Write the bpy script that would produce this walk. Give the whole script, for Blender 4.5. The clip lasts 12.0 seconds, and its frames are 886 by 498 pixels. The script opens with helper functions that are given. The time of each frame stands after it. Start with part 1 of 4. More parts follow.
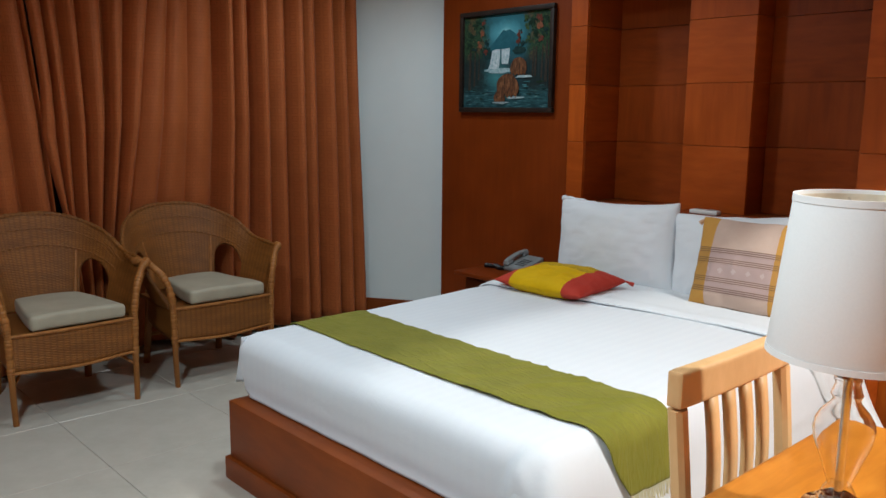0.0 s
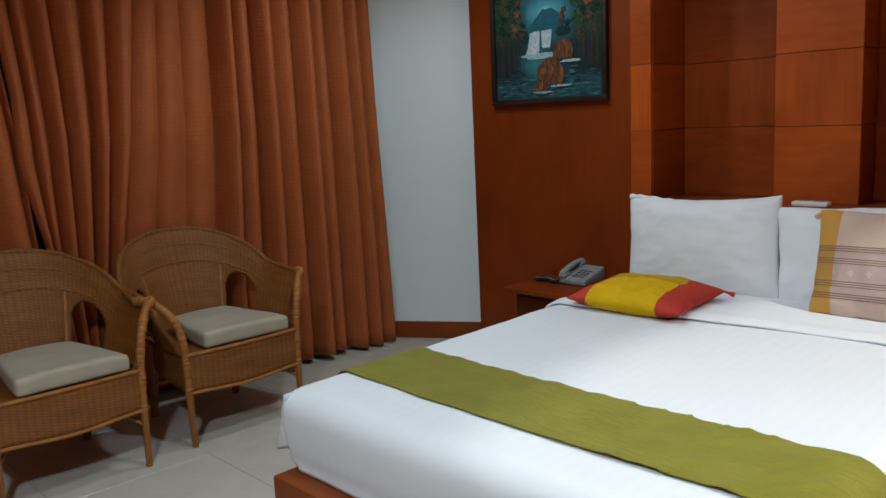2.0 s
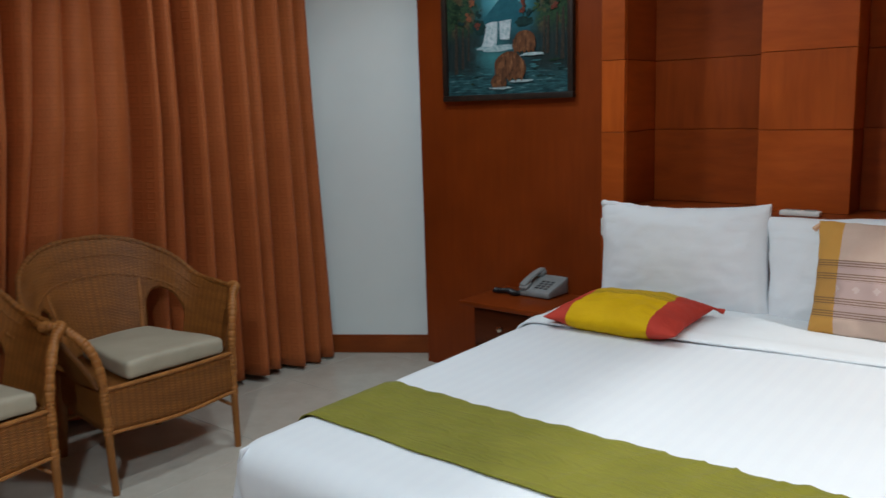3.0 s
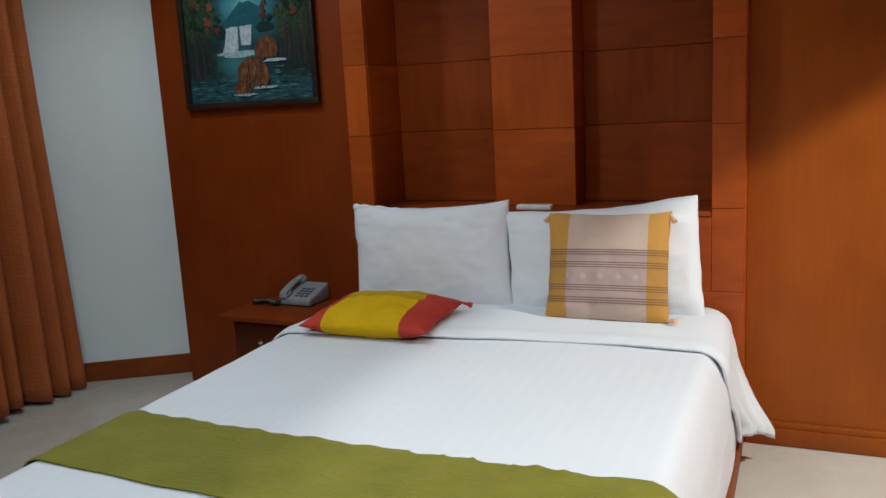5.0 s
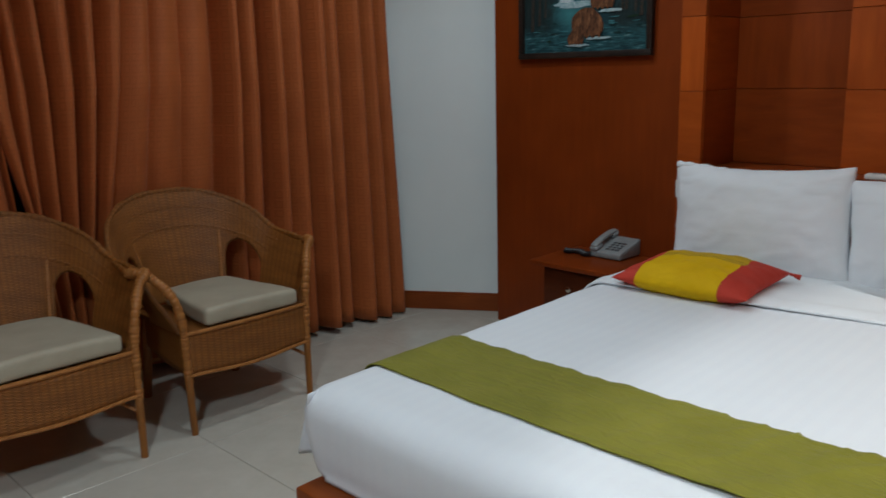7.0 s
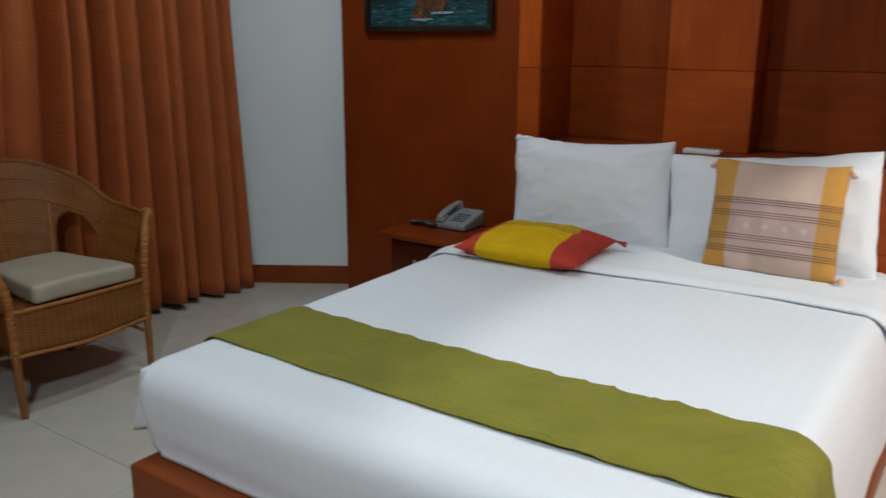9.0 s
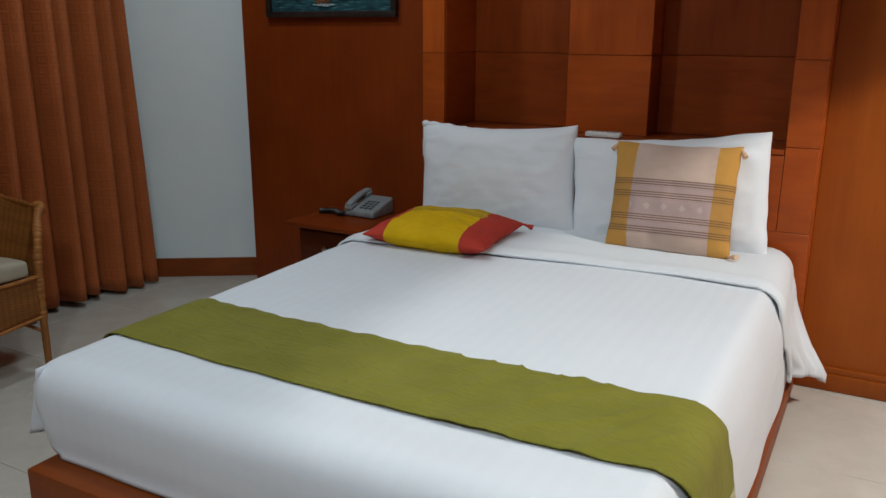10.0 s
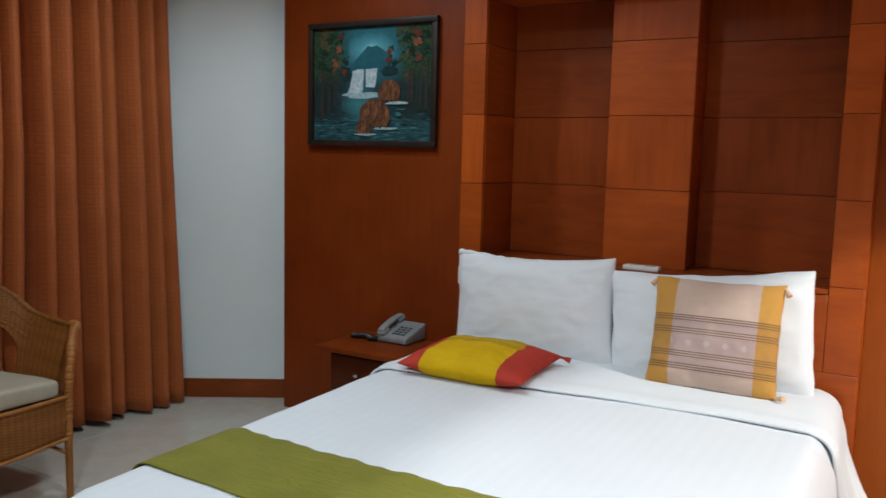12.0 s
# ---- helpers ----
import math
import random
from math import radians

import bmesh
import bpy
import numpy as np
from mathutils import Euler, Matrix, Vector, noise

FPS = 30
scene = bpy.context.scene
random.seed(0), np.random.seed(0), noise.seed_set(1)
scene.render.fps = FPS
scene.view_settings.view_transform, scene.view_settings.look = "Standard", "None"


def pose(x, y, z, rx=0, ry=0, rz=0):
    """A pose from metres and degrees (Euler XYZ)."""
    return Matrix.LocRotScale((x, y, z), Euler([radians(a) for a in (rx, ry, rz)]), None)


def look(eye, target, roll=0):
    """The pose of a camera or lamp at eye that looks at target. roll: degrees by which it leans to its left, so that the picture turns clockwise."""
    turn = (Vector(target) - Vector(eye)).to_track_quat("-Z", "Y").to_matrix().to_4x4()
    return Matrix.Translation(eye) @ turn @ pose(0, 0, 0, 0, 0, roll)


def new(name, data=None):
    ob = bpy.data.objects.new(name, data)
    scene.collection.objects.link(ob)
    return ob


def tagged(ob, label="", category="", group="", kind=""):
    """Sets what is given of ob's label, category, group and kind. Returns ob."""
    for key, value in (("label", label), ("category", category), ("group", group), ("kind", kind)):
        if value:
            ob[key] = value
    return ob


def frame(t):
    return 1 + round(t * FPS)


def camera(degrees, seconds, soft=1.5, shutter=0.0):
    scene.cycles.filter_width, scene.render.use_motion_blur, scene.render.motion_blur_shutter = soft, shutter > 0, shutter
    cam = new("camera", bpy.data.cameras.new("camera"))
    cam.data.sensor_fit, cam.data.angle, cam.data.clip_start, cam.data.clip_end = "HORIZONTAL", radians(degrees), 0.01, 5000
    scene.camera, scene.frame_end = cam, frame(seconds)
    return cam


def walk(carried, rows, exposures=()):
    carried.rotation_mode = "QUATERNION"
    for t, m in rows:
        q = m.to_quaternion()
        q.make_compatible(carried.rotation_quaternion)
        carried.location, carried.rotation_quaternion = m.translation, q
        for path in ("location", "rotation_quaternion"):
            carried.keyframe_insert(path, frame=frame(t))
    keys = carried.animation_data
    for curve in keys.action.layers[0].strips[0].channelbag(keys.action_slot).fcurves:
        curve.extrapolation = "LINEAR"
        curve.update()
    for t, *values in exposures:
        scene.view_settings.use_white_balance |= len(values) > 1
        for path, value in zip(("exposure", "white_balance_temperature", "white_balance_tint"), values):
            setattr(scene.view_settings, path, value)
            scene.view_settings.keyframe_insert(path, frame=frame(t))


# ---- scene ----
cam = camera(56.9, 12.0, shutter=0.4)
PATH = [
    (0, (0.221, -0.057, 1.336), (1.556, 1.396, 1.009), 0.6),
    (0.5, (0.302, 0.014, 1.326), (1.639, 1.466, 1.004), 0.4),
    (1, (0.399, 0.154, 1.311), (1.734, 1.61, 0.995), 1.0),
    (1.5, (0.386, 0.363, 1.321), (1.706, 1.831, 1.0), -1.0),
    (2, (0.407, 0.59, 1.296), (1.773, 2.016, 0.98), -2.6),
    (2.5, (0.516, 0.807, 1.311), (1.958, 2.15, 0.974), -2.8),
    (3, (0.522, 1.009, 1.318), (2.045, 2.26, 0.978), -1.7),
    (3.5, (0.529, 1.14, 1.313), (2.254, 2.091, 0.97), -2.0),
    (3.7, (0.531, 1.14, 1.326), (2.311, 1.981, 0.973), -1.9),
    (5.3, (0.602, 0.876, 1.332), (2.396, 1.683, 0.972), -3.1),
    (5.5, (0.595, 0.873, 1.314), (2.394, 1.674, 0.962), -2.6),
    (6, (0.603, 0.878, 1.320), (2.381, 1.721, 0.952), -1.5),
    (6.5, (0.528, 0.945, 1.344), (2.086, 2.131, 0.939), -2.3),
    (6.7, (0.531, 0.959, 1.325), (1.991, 2.266, 0.925), -1.7),
    (8.3, (0.477, 0.988, 1.285), (1.762, 2.45, 0.825), -1.2),
    (8.5, (0.491, 0.978, 1.293), (1.89, 2.328, 0.824), -0.5),
    (9, (0.536, 0.902, 1.3), (2.125, 2.016, 0.809), 0.2),
    (9.5, (0.547, 0.884, 1.295), (2.216, 1.859, 0.78), 0.2),
    (10, (0.544, 0.889, 1.291), (2.238, 1.819, 0.774), 0.2),
    (10.5, (0.559, 0.871, 1.312), (2.248, 1.81, 0.798), -0.4),
    (11, (0.585, 0.847, 1.37), (2.31, 1.812, 1.069), -0.5),
    (11.5, (0.554, 0.897, 1.342), (2.303, 1.839, 1.109), 0.0),
    (12, (0.542, 0.957, 1.327), (2.256, 1.96, 1.092), 1.4),
]
walk(cam, [(t, look(eye, target, roll)) for t, eye, target, roll in PATH],
     [(0, -0.1), (1.0, -0.2), (1.5, -0.24), (2.0, -0.14), (2.5, -0.27), (3.0, -0.10), (3.5, -0.13), (5.5, -0.42), (6.0, -0.48), (6.5, -0.48), (8.5, -0.1), (9.0, -0.42), (10.0, -0.55), (10.6, -0.58), (11.0, -0.27), (11.5, 0.0), (12.0, -0.06)])

# ---- light ----
world = bpy.data.worlds.new("night")
scene.world = world
world.use_nodes = True
world.node_tree.nodes["Background"].inputs[0].default_value = (0.02, 0.025, 0.04, 1)
world.node_tree.nodes["Background"].inputs[1].default_value = 0.3


COOL = (0.80, 0.93, 1.0)
WARM = (0.94, 0.95, 0.92)


def recessed(x, y, watts, degrees, blend, colour, size=0.05):
    data = bpy.data.lights.new("recessed_spot", "SPOT")
    data.energy, data.color, data.spot_size, data.spot_blend, data.shadow_soft_size = watts, colour, radians(degrees), blend, size
    ob = new("recessed_spot", data)
    ob.matrix_world = pose(x, y, 2.58)
    return ob


recessed(2.78, 3.22, 54, 150, 0.6, COOL, 0.08)
recessed(2.65, -0.80, 460, 112, 0.09, WARM, 0.05)
recessed(2.12, 2.35, 66, 150, 0.5, COOL, 0.08)
recessed(0.05, 1.15, 295, 150, 0.6, COOL, 0.10)


# ---- materials ----
class Mat:
    """A node material with a few shorthands."""

    def __init__(self, name, rough=0.5, metal=0.0, spec=0.5):
        self.m = bpy.data.materials.new(name)
        self.m.use_nodes = True
        self.t = self.m.node_tree
        self.b = self.t.nodes["Principled BSDF"]
        self.b.inputs["Roughness"].default_value = rough
        self.b.inputs["Metallic"].default_value = metal
        self.b.inputs["Specular IOR Level"].default_value = spec

    def node(self, kind, **sets):
        n = self.t.nodes.new(kind)
        for k, v in sets.items():
            if k in n.inputs:
                n.inputs[k].default_value = v
        return n

    def link(self, a, b):
        self.t.links.new(a, b)

    def coords(self, scale=(1, 1, 1), kind="Object", turn=(0, 0, 0)):
        c = self.node("ShaderNodeTexCoord")
        mp = self.node("ShaderNodeMapping")
        mp.inputs["Scale"].default_value = scale
        mp.inputs["Rotation"].default_value = turn
        self.link(c.outputs[kind], mp.inputs["Vector"])
        return mp.outputs["Vector"]

    def noise(self, vec, scale, detail=4.0, rough=0.55, distort=0.0):
        n = self.node("ShaderNodeTexNoise", Scale=scale, Detail=detail, Roughness=rough, Distortion=distort)
        self.link(vec, n.inputs["Vector"])
        return n.outputs["Fac"]

    def wave(self, vec, scale, axis="X", distort=0.0, detail=0.0):
        n = self.node("ShaderNodeTexWave", Scale=scale, Distortion=distort, Detail=detail)
        n.bands_direction = axis
        self.link(vec, n.inputs["Vector"])
        return n.outputs["Fac"]

    def ramp(self, fac, *stops):
        n = self.node("ShaderNodeValToRGB")
        e = n.color_ramp.elements
        while len(e) < len(stops):
            e.new(0.5)
        for el, (p, c) in zip(e, stops):
            el.position, el.color = p, (*c, 1) if len(c) == 3 else c
        self.link(fac, n.inputs["Fac"])
        return n.outputs["Color"]

    def math(self, op, a, b=0.0, clamp=False):
        n = self.node("ShaderNodeMath")
        n.operation, n.use_clamp = op, clamp
        for i, v in enumerate((a, b)):
            if isinstance(v, (int, float)):
                n.inputs[i].default_value = v
            else:
                self.link(v, n.inputs[i])
        return n.outputs[0]

    def mix(self, fac, a, b, mode="MIX"):
        n = self.node("ShaderNodeMix")
        n.data_type, n.blend_type = "RGBA", mode
        for i, v in ((0, fac), (6, a), (7, b)):
            if isinstance(v, (int, float)):
                n.inputs[i].default_value = v
            elif isinstance(v, tuple):
                n.inputs[i].default_value = (*v, 1)
            else:
                self.link(v, n.inputs[i])
        return n.outputs[2]

    def colour(self, c):
        if isinstance(c, tuple):
            self.b.inputs["Base Color"].default_value = (*c, 1)
        else:
            self.link(c, self.b.inputs["Base Color"])

    def rough(self, fac, lo, hi):
        n = self.node("ShaderNodeMapRange")
        n.inputs["To Min"].default_value, n.inputs["To Max"].default_value = lo, hi
        self.link(fac, n.inputs["Value"])
        self.link(n.outputs[0], self.b.inputs["Roughness"])

    def bump(self, h, strength=0.3, dist=0.002):
        n = self.node("ShaderNodeBump", Strength=strength, Distance=dist)
        self.link(h, n.inputs["Height"])
        self.link(n.outputs[0], self.b.inputs["Normal"])

    def random(self):
        return self.node("ShaderNodeObjectInfo").outputs["Random"]


def wood(name, dark, mid, light, rough=0.35, grain=(2.0, 2.0, 30.0), vary=0.35, spec=0.32):
    """Varnished veneer; grain: noise scale along each axis."""
    w = Mat(name, rough, 0.0, spec)
    v = w.coords(grain)
    fine = w.noise(v, 3.0, 6.0, 0.6, 0.4)
    broad = w.noise(w.coords((1.3, 1.3, 1.3)), 2.2, 2.0)
    c = w.ramp(fine, (0.25, dark), (0.5, mid), (0.78, light))
    tone = w.ramp(broad, (0.3, (0.82, 0.80, 0.78)), (0.7, (1.12, 1.12, 1.1)))
    c = w.mix(1.0, c, tone, "MULTIPLY")
    piece = w.math("ADD", w.math("MULTIPLY", w.random(), vary), 1.0 - vary / 2)
    hsv = w.node("ShaderNodeHueSaturation")
    w.link(c, hsv.inputs["Color"])
    w.link(piece, hsv.inputs["Value"])
    w.colour(hsv.outputs[0])
    w.rough(broad, rough - 0.06, rough + 0.1)
    w.bump(fine, 0.04, 0.001)
    return w.m


PANEL = wood("panel_veneer", (0.186, 0.0285, 0.0018), (0.202, 0.0325, 0.0022), (0.220, 0.0375, 0.0027), 0.42, (16, 16, 1.2), 0.0)
PANEL2 = wood("golden_panel_veneer", (0.262, 0.055, 0.0018), (0.288, 0.063, 0.0022), (0.315, 0.072, 0.003), 0.42, (16, 16, 1.2), 0.0)
VENEER = wood("headboard_veneer", (0.30, 0.051, 0.0042), (0.365, 0.067, 0.006), (0.43, 0.085, 0.008), 0.40, (1.6, 1.6, 9), 0.34)
# Headboard veneer darkened for the niches; their shade is put into the colour.
NICHE_SHADED = wood("niche_veneer_shade_darkened", (0.215, 0.036, 0.0036), (0.27, 0.048, 0.005), (0.33, 0.064, 0.007), 0.36, (1.6, 1.6, 9), 0.36)
VENEER_UP = wood("headboard_veneer_upright", (0.30, 0.051, 0.0042), (0.365, 0.067, 0.006), (0.43, 0.085, 0.008), 0.40, (9, 9, 0.9), 0.30)
NICHE_SHADED_UP = wood("niche_veneer_upright_shade_darkened", (0.215, 0.036, 0.0036), (0.27, 0.048, 0.005), (0.33, 0.064, 0.007), 0.36, (9, 9, 0.9), 0.30)
BASEWOOD = wood("bed_base_wood", (0.185, 0.038, 0.0045), (0.215, 0.046, 0.006), (0.25, 0.056, 0.008), 0.48, (2, 2, 9), 0.0, 0.28)
# Bedside cabinet wood made darker, with the shade under its top painted in.
DRAWER_SHADED = wood("drawer_wood_shade_darkened", (0.085, 0.015, 0.0015), (0.105, 0.019, 0.002), (0.13, 0.025, 0.003), 0.42, (2, 2, 9), 0.0, 0.3)
DESKWOOD = wood("desk_wood", (0.46, 0.150, 0.016), (0.55, 0.19, 0.022), (0.62, 0.23, 0.03), 0.28, (3, 22, 22), 0.0)
BEECH = wood("beech", (0.60, 0.35, 0.155), (0.66, 0.40, 0.185), (0.72, 0.45, 0.22), 0.48, (10, 10, 4), 0.06)
DARKFRAME = wood("dark_frame_wood", (0.010, 0.007, 0.006), (0.020, 0.013, 0.010), (0.04, 0.024, 0.017), 0.5, (8, 8, 8), 0.1)

w = Mat("white_wall_paint", 0.6)
n1 = w.noise(w.coords(), 2.5, 3)
w.colour(w.ramp(n1, (0.3, (0.715, 0.80, 0.815)), (0.7, (0.76, 0.84, 0.85))))
w.bump(w.noise(w.coords(), 180, 3), 0.12, 0.001)
PAINT = w.m

w = Mat("floor_tile", 0.22)
n1 = w.noise(w.coords((1, 1, 1), "Object"), 7, 6, 0.65)
n2 = w.noise(w.coords(), 90, 2)
c = w.ramp(n1, (0.25, (0.45, 0.42, 0.36)), (0.75, (0.54, 0.51, 0.45)))
c = w.mix(w.math("MULTIPLY", w.random(), 0.25), c, (0.52, 0.49, 0.43))
w.colour(c)
w.rough(n1, 0.16, 0.3)
w.bump(n2, 0.03, 0.001)
TILE = w.m

w = Mat("grout", 0.9)
w.colour((0.30, 0.28, 0.24))
GROUT = w.m

w = Mat("curtain_brocade", 0.62, 0, 0.3)
v = w.coords((1, 1, 1), "UV")
vor = w.node("ShaderNodeTexVoronoi", Scale=22.0, Randomness=0.0)
vor.distance = "CHEBYCHEV"
w.link(v, vor.inputs["Vector"])
sq = w.ramp(vor.outputs["Distance"], (0.0, (0, 0, 0)), (0.22, (0, 0, 0)), (0.26, (1, 1, 1)), (0.36, (1, 1, 1)), (0.4, (0, 0, 0)))
broad = w.noise(w.coords((2, 2, 0.8), "UV"), 3, 3)
fine = w.noise(w.coords((1, 1, 1), "UV"), 260, 3)
c = w.ramp(broad, (0.3, (0.33, 0.079, 0.019)), (0.7, (0.42, 0.110, 0.029)))
c = w.mix(w.math("MULTIPLY", w.math("MULTIPLY", sq, broad), 0.50), c, (0.17, 0.036, 0.006))
c = w.mix(w.math("MULTIPLY", fine, 0.45), c, (0.44, 0.125, 0.028))
w.colour(c)
w.b.inputs["Sheen Weight"].default_value = 0.04
w.bump(w.math("ADD", fine, w.math("MULTIPLY", sq, 1.6)), 0.35, 0.0012)
CURTAIN = w.m


def linen(name, tint=(0.77, 0.785, 0.81), stripes=False, axis="Y", relief=0.20):
    m = Mat(name, 0.75, 0, 0.25)
    ob = m.coords()
    f = m.noise(ob, 420, 2)
    soft = m.noise(ob, 6, 3)
    c = m.ramp(soft, (0.3, tuple(0.97 * a for a in tint)), (0.7, tint))
    h = m.math("ADD", m.math("MULTIPLY", f, 0.12), m.math("MULTIPLY", m.noise(ob, 9, 5, 0.6, 0.9), 2.0))
    if stripes:
        s = m.ramp(m.wave(ob, 7.2, axis), (0.42, (0, 0, 0)), (0.58, (1, 1, 1)))
        c = m.mix(m.math("MULTIPLY", s, 0.26), c, (0.66, 0.69, 0.74))
        m.rough(s, 0.6, 0.8)
    m.colour(c)
    m.b.inputs["Sheen Weight"].default_value = 0.1
    m.bump(h, relief, 0.006)
    return m.m


LINEN = linen("white_linen", (0.765, 0.80, 0.835))
SHEET = linen("white_bed_sheet", (0.69, 0.725, 0.757))
SATIN = linen("striped_satin_cotton", (0.678, 0.715, 0.752), stripes=True, relief=0.16)


def cloth(name, a, b, rough=0.8, scale=300, bump=0.3, crease=None, sheen=0.06):
    m = Mat(name, rough, 0, 0.2)
    ob = m.coords()
    f = m.noise(ob, scale, 2)
    soft = m.noise(ob, 9, 4)
    c = m.ramp(soft, (0.3, a), (0.7, b))
    c = m.mix(m.math("MULTIPLY", f, 0.3), c, tuple(0.7 * x for x in a))
    m.colour(c)
    m.b.inputs["Sheen Weight"].default_value = sheen
    h = m.math("ADD", f, m.math("MULTIPLY", soft, 0.6))
    if crease:
        ridge = m.math("ABSOLUTE", m.math("SUBTRACT", m.noise(m.coords(crease, "Object", (0, 0, 0.12)), 1.0, 3, 0.5, 0.8), 0.5))
        h = m.math("ADD", h, m.math("MULTIPLY", m.ramp(ridge, (0.0, (0, 0, 0)), (0.10, (1, 1, 1))), 3.0))
    m.bump(h, bump, 0.002)
    return m.m


OLIVE = cloth("olive_runner_cloth", (0.172, 0.163, 0.015), (0.222, 0.208, 0.025), 0.7, 300, 0.42, (26, 5, 5))
w = Mat("yellow_cotton_striped", 0.75, 0, 0.2)
ob = w.coords()
sep = w.node("ShaderNodeSeparateXYZ")
w.link(ob, sep.inputs[0])
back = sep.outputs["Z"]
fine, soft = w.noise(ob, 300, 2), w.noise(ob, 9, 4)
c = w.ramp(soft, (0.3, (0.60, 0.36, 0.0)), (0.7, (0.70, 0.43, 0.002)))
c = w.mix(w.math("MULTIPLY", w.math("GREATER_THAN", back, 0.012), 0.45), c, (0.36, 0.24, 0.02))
for z0 in (0.014, 0.030, 0.046, 0.085, 0.101):
    c = w.mix(w.math("MULTIPLY", w.math("LESS_THAN", w.math("ABSOLUTE", w.math("SUBTRACT", back, z0)), 0.0024), 0.7), c, (0.12, 0.09, 0.01))
c = w.mix(w.math("MULTIPLY", fine, 0.3), c, (0.42, 0.25, 0.0))
w.colour(c)
ridge = w.math("ABSOLUTE", w.math("SUBTRACT", w.noise(w.coords((5, 5, 9)), 1.0, 3, 0.5, 0.8), 0.5))
w.bump(w.math("ADD", fine, w.math("MULTIPLY", w.ramp(ridge, (0.0, (0, 0, 0)), (0.10, (1, 1, 1))), 3.0)), 0.3, 0.002)
YELLOW = w.m
REDCOT = cloth("red_cotton", (0.42, 0.038, 0.024), (0.52, 0.052, 0.032), 0.75, 300, 0.3, (5, 5, 9), 0.0)
TASSEL = cloth("peach_tassel_yarn", (0.66, 0.42, 0.26), (0.74, 0.50, 0.33))
FRINGE = cloth("cream_fringe_yarn", (0.60, 0.56, 0.35), (0.7, 0.66, 0.45))
SEATCLOTH = cloth("grey_beige_vinyl", (0.36, 0.325, 0.245), (0.42, 0.385, 0.295), 0.5, 160, 0.15)

# woven cushion: mustard sides, dusty pink middle, brown stripe groups, pale diamonds
w = Mat("ikat_cushion_weave", 0.85, 0, 0.2)
sep = w.node("ShaderNodeSeparateXYZ")
w.link(w.coords(), sep.inputs[0])
X, Z = sep.outputs["X"], sep.outputs["Z"]
ob = w.coords()
fine = w.noise(ob, 320, 2)
side = w.math("GREATER_THAN", w.math("ABSOLUTE", w.math("ADD", X, -0.006)), 0.137)
mid = w.ramp(w.noise(ob, 8, 3), (0.3, (0.55, 0.40, 0.33)), (0.7, (0.63, 0.47, 0.39)))
band = w.math("LESS_THAN", w.math("ABSOLUTE", w.math("ADD", Z, 0.039)), 0.092)
mid = w.mix(w.math("MULTIPLY", band, 0.75), mid, (0.42, 0.30, 0.30))
dia = w.math("ADD", w.math("ABSOLUTE", w.math("SUBTRACT", w.math("MODULO", w.math("ADD", X, 1.0), 0.06), 0.03)), w.math("ABSOLUTE", w.math("SUBTRACT", w.math("MODULO", w.math("ADD", Z, 1.012), 0.05), 0.025)))
spots = w.math("MULTIPLY", w.math("LESS_THAN", w.math("ADD", dia, w.math("MULTIPLY", w.noise(ob, 70, 2), 0.02)), 0.022), w.math("LESS_THAN", w.math("ABSOLUTE", w.math("ADD", Z, 0.039)), 0.030))
mid = w.mix(w.math("MULTIPLY", spots, 0.32), mid, (0.68, 0.60, 0.58))
c = w.mix(side, mid, w.mix(w.math("MULTIPLY", band, 0.5), (0.58, 0.29, 0.05), (0.36, 0.18, 0.04)))
lines = None
for z0 in (0.043, 0.0, -0.079, -0.121):
    inside = w.math("LESS_THAN", w.math("ABSOLUTE", w.math("SUBTRACT", Z, z0)), 0.0125)
    ln = w.math("MULTIPLY", inside, w.math("GREATER_THAN", w.math("SINE", w.math("MULTIPLY", w.math("SUBTRACT", Z, z0), 785.0)), 0.0))
    lines = ln if lines is None else w.math("ADD", lines, ln)
c = w.mix(w.math("MULTIPLY", lines, 0.78), c, (0.14, 0.07, 0.03))
c = w.mix(w.math("MULTIPLY", fine, 0.25), c, (0.35, 0.25, 0.18))
w.colour(c)
w.bump(fine, 0.3, 0.002)
IKAT = w.m

# rattan weave: strands over and under, in surface metres
w = Mat("woven_rattan", 0.5, 0, 0.35)
uv = w.coords((1, 1, 1), "UV")
sep = w.node("ShaderNodeSeparateXYZ")
w.link(uv, sep.inputs[0])
stake = w.math("MULTIPLY", sep.outputs["X"], math.pi / 0.026)
row = w.math("MULTIPLY", sep.outputs["Y"], 1 / 0.0055)
odd = w.math("MULTIPLY", w.math("FLOOR", row), math.pi)
over = w.math("ADD", w.math("MULTIPLY", w.math("SINE", w.math("ADD", stake, odd)), 0.5), 0.5)
strand = w.math("ABSOLUTE", w.math("SINE", w.math("MULTIPLY", row, math.pi)))
rib = w.math("ABSOLUTE", w.math("COSINE", stake))
h = w.math("MULTIPLY", w.math("ADD", w.math("MULTIPLY", over, 0.7), 0.3), w.math("POWER", strand, 0.6))
patch = w.noise(w.coords((2.0, 9, 1), "UV"), 2.2, 4)
thread = w.noise(w.coords((9, 130, 1), "UV"), 1.0, 3)
c = w.ramp(patch, (0.30, (0.160, 0.050, 0.0068)), (0.70, (0.305, 0.110, 0.0185)))
c = w.mix(w.math("MULTIPLY", thread, 0.35), c, (0.36, 0.145, 0.033))
c = w.mix(w.math("MULTIPLY", w.math("SUBTRACT", 1.0, h), 0.34), c, (0.085, 0.028, 0.005))
c = w.mix(w.math("MULTIPLY", w.math("POWER", rib, 5.0), 0.42), c, (0.11, 0.038, 0.007))
w.colour(c)
w.bump(h, 0.6, 0.003)
RATTAN = w.m

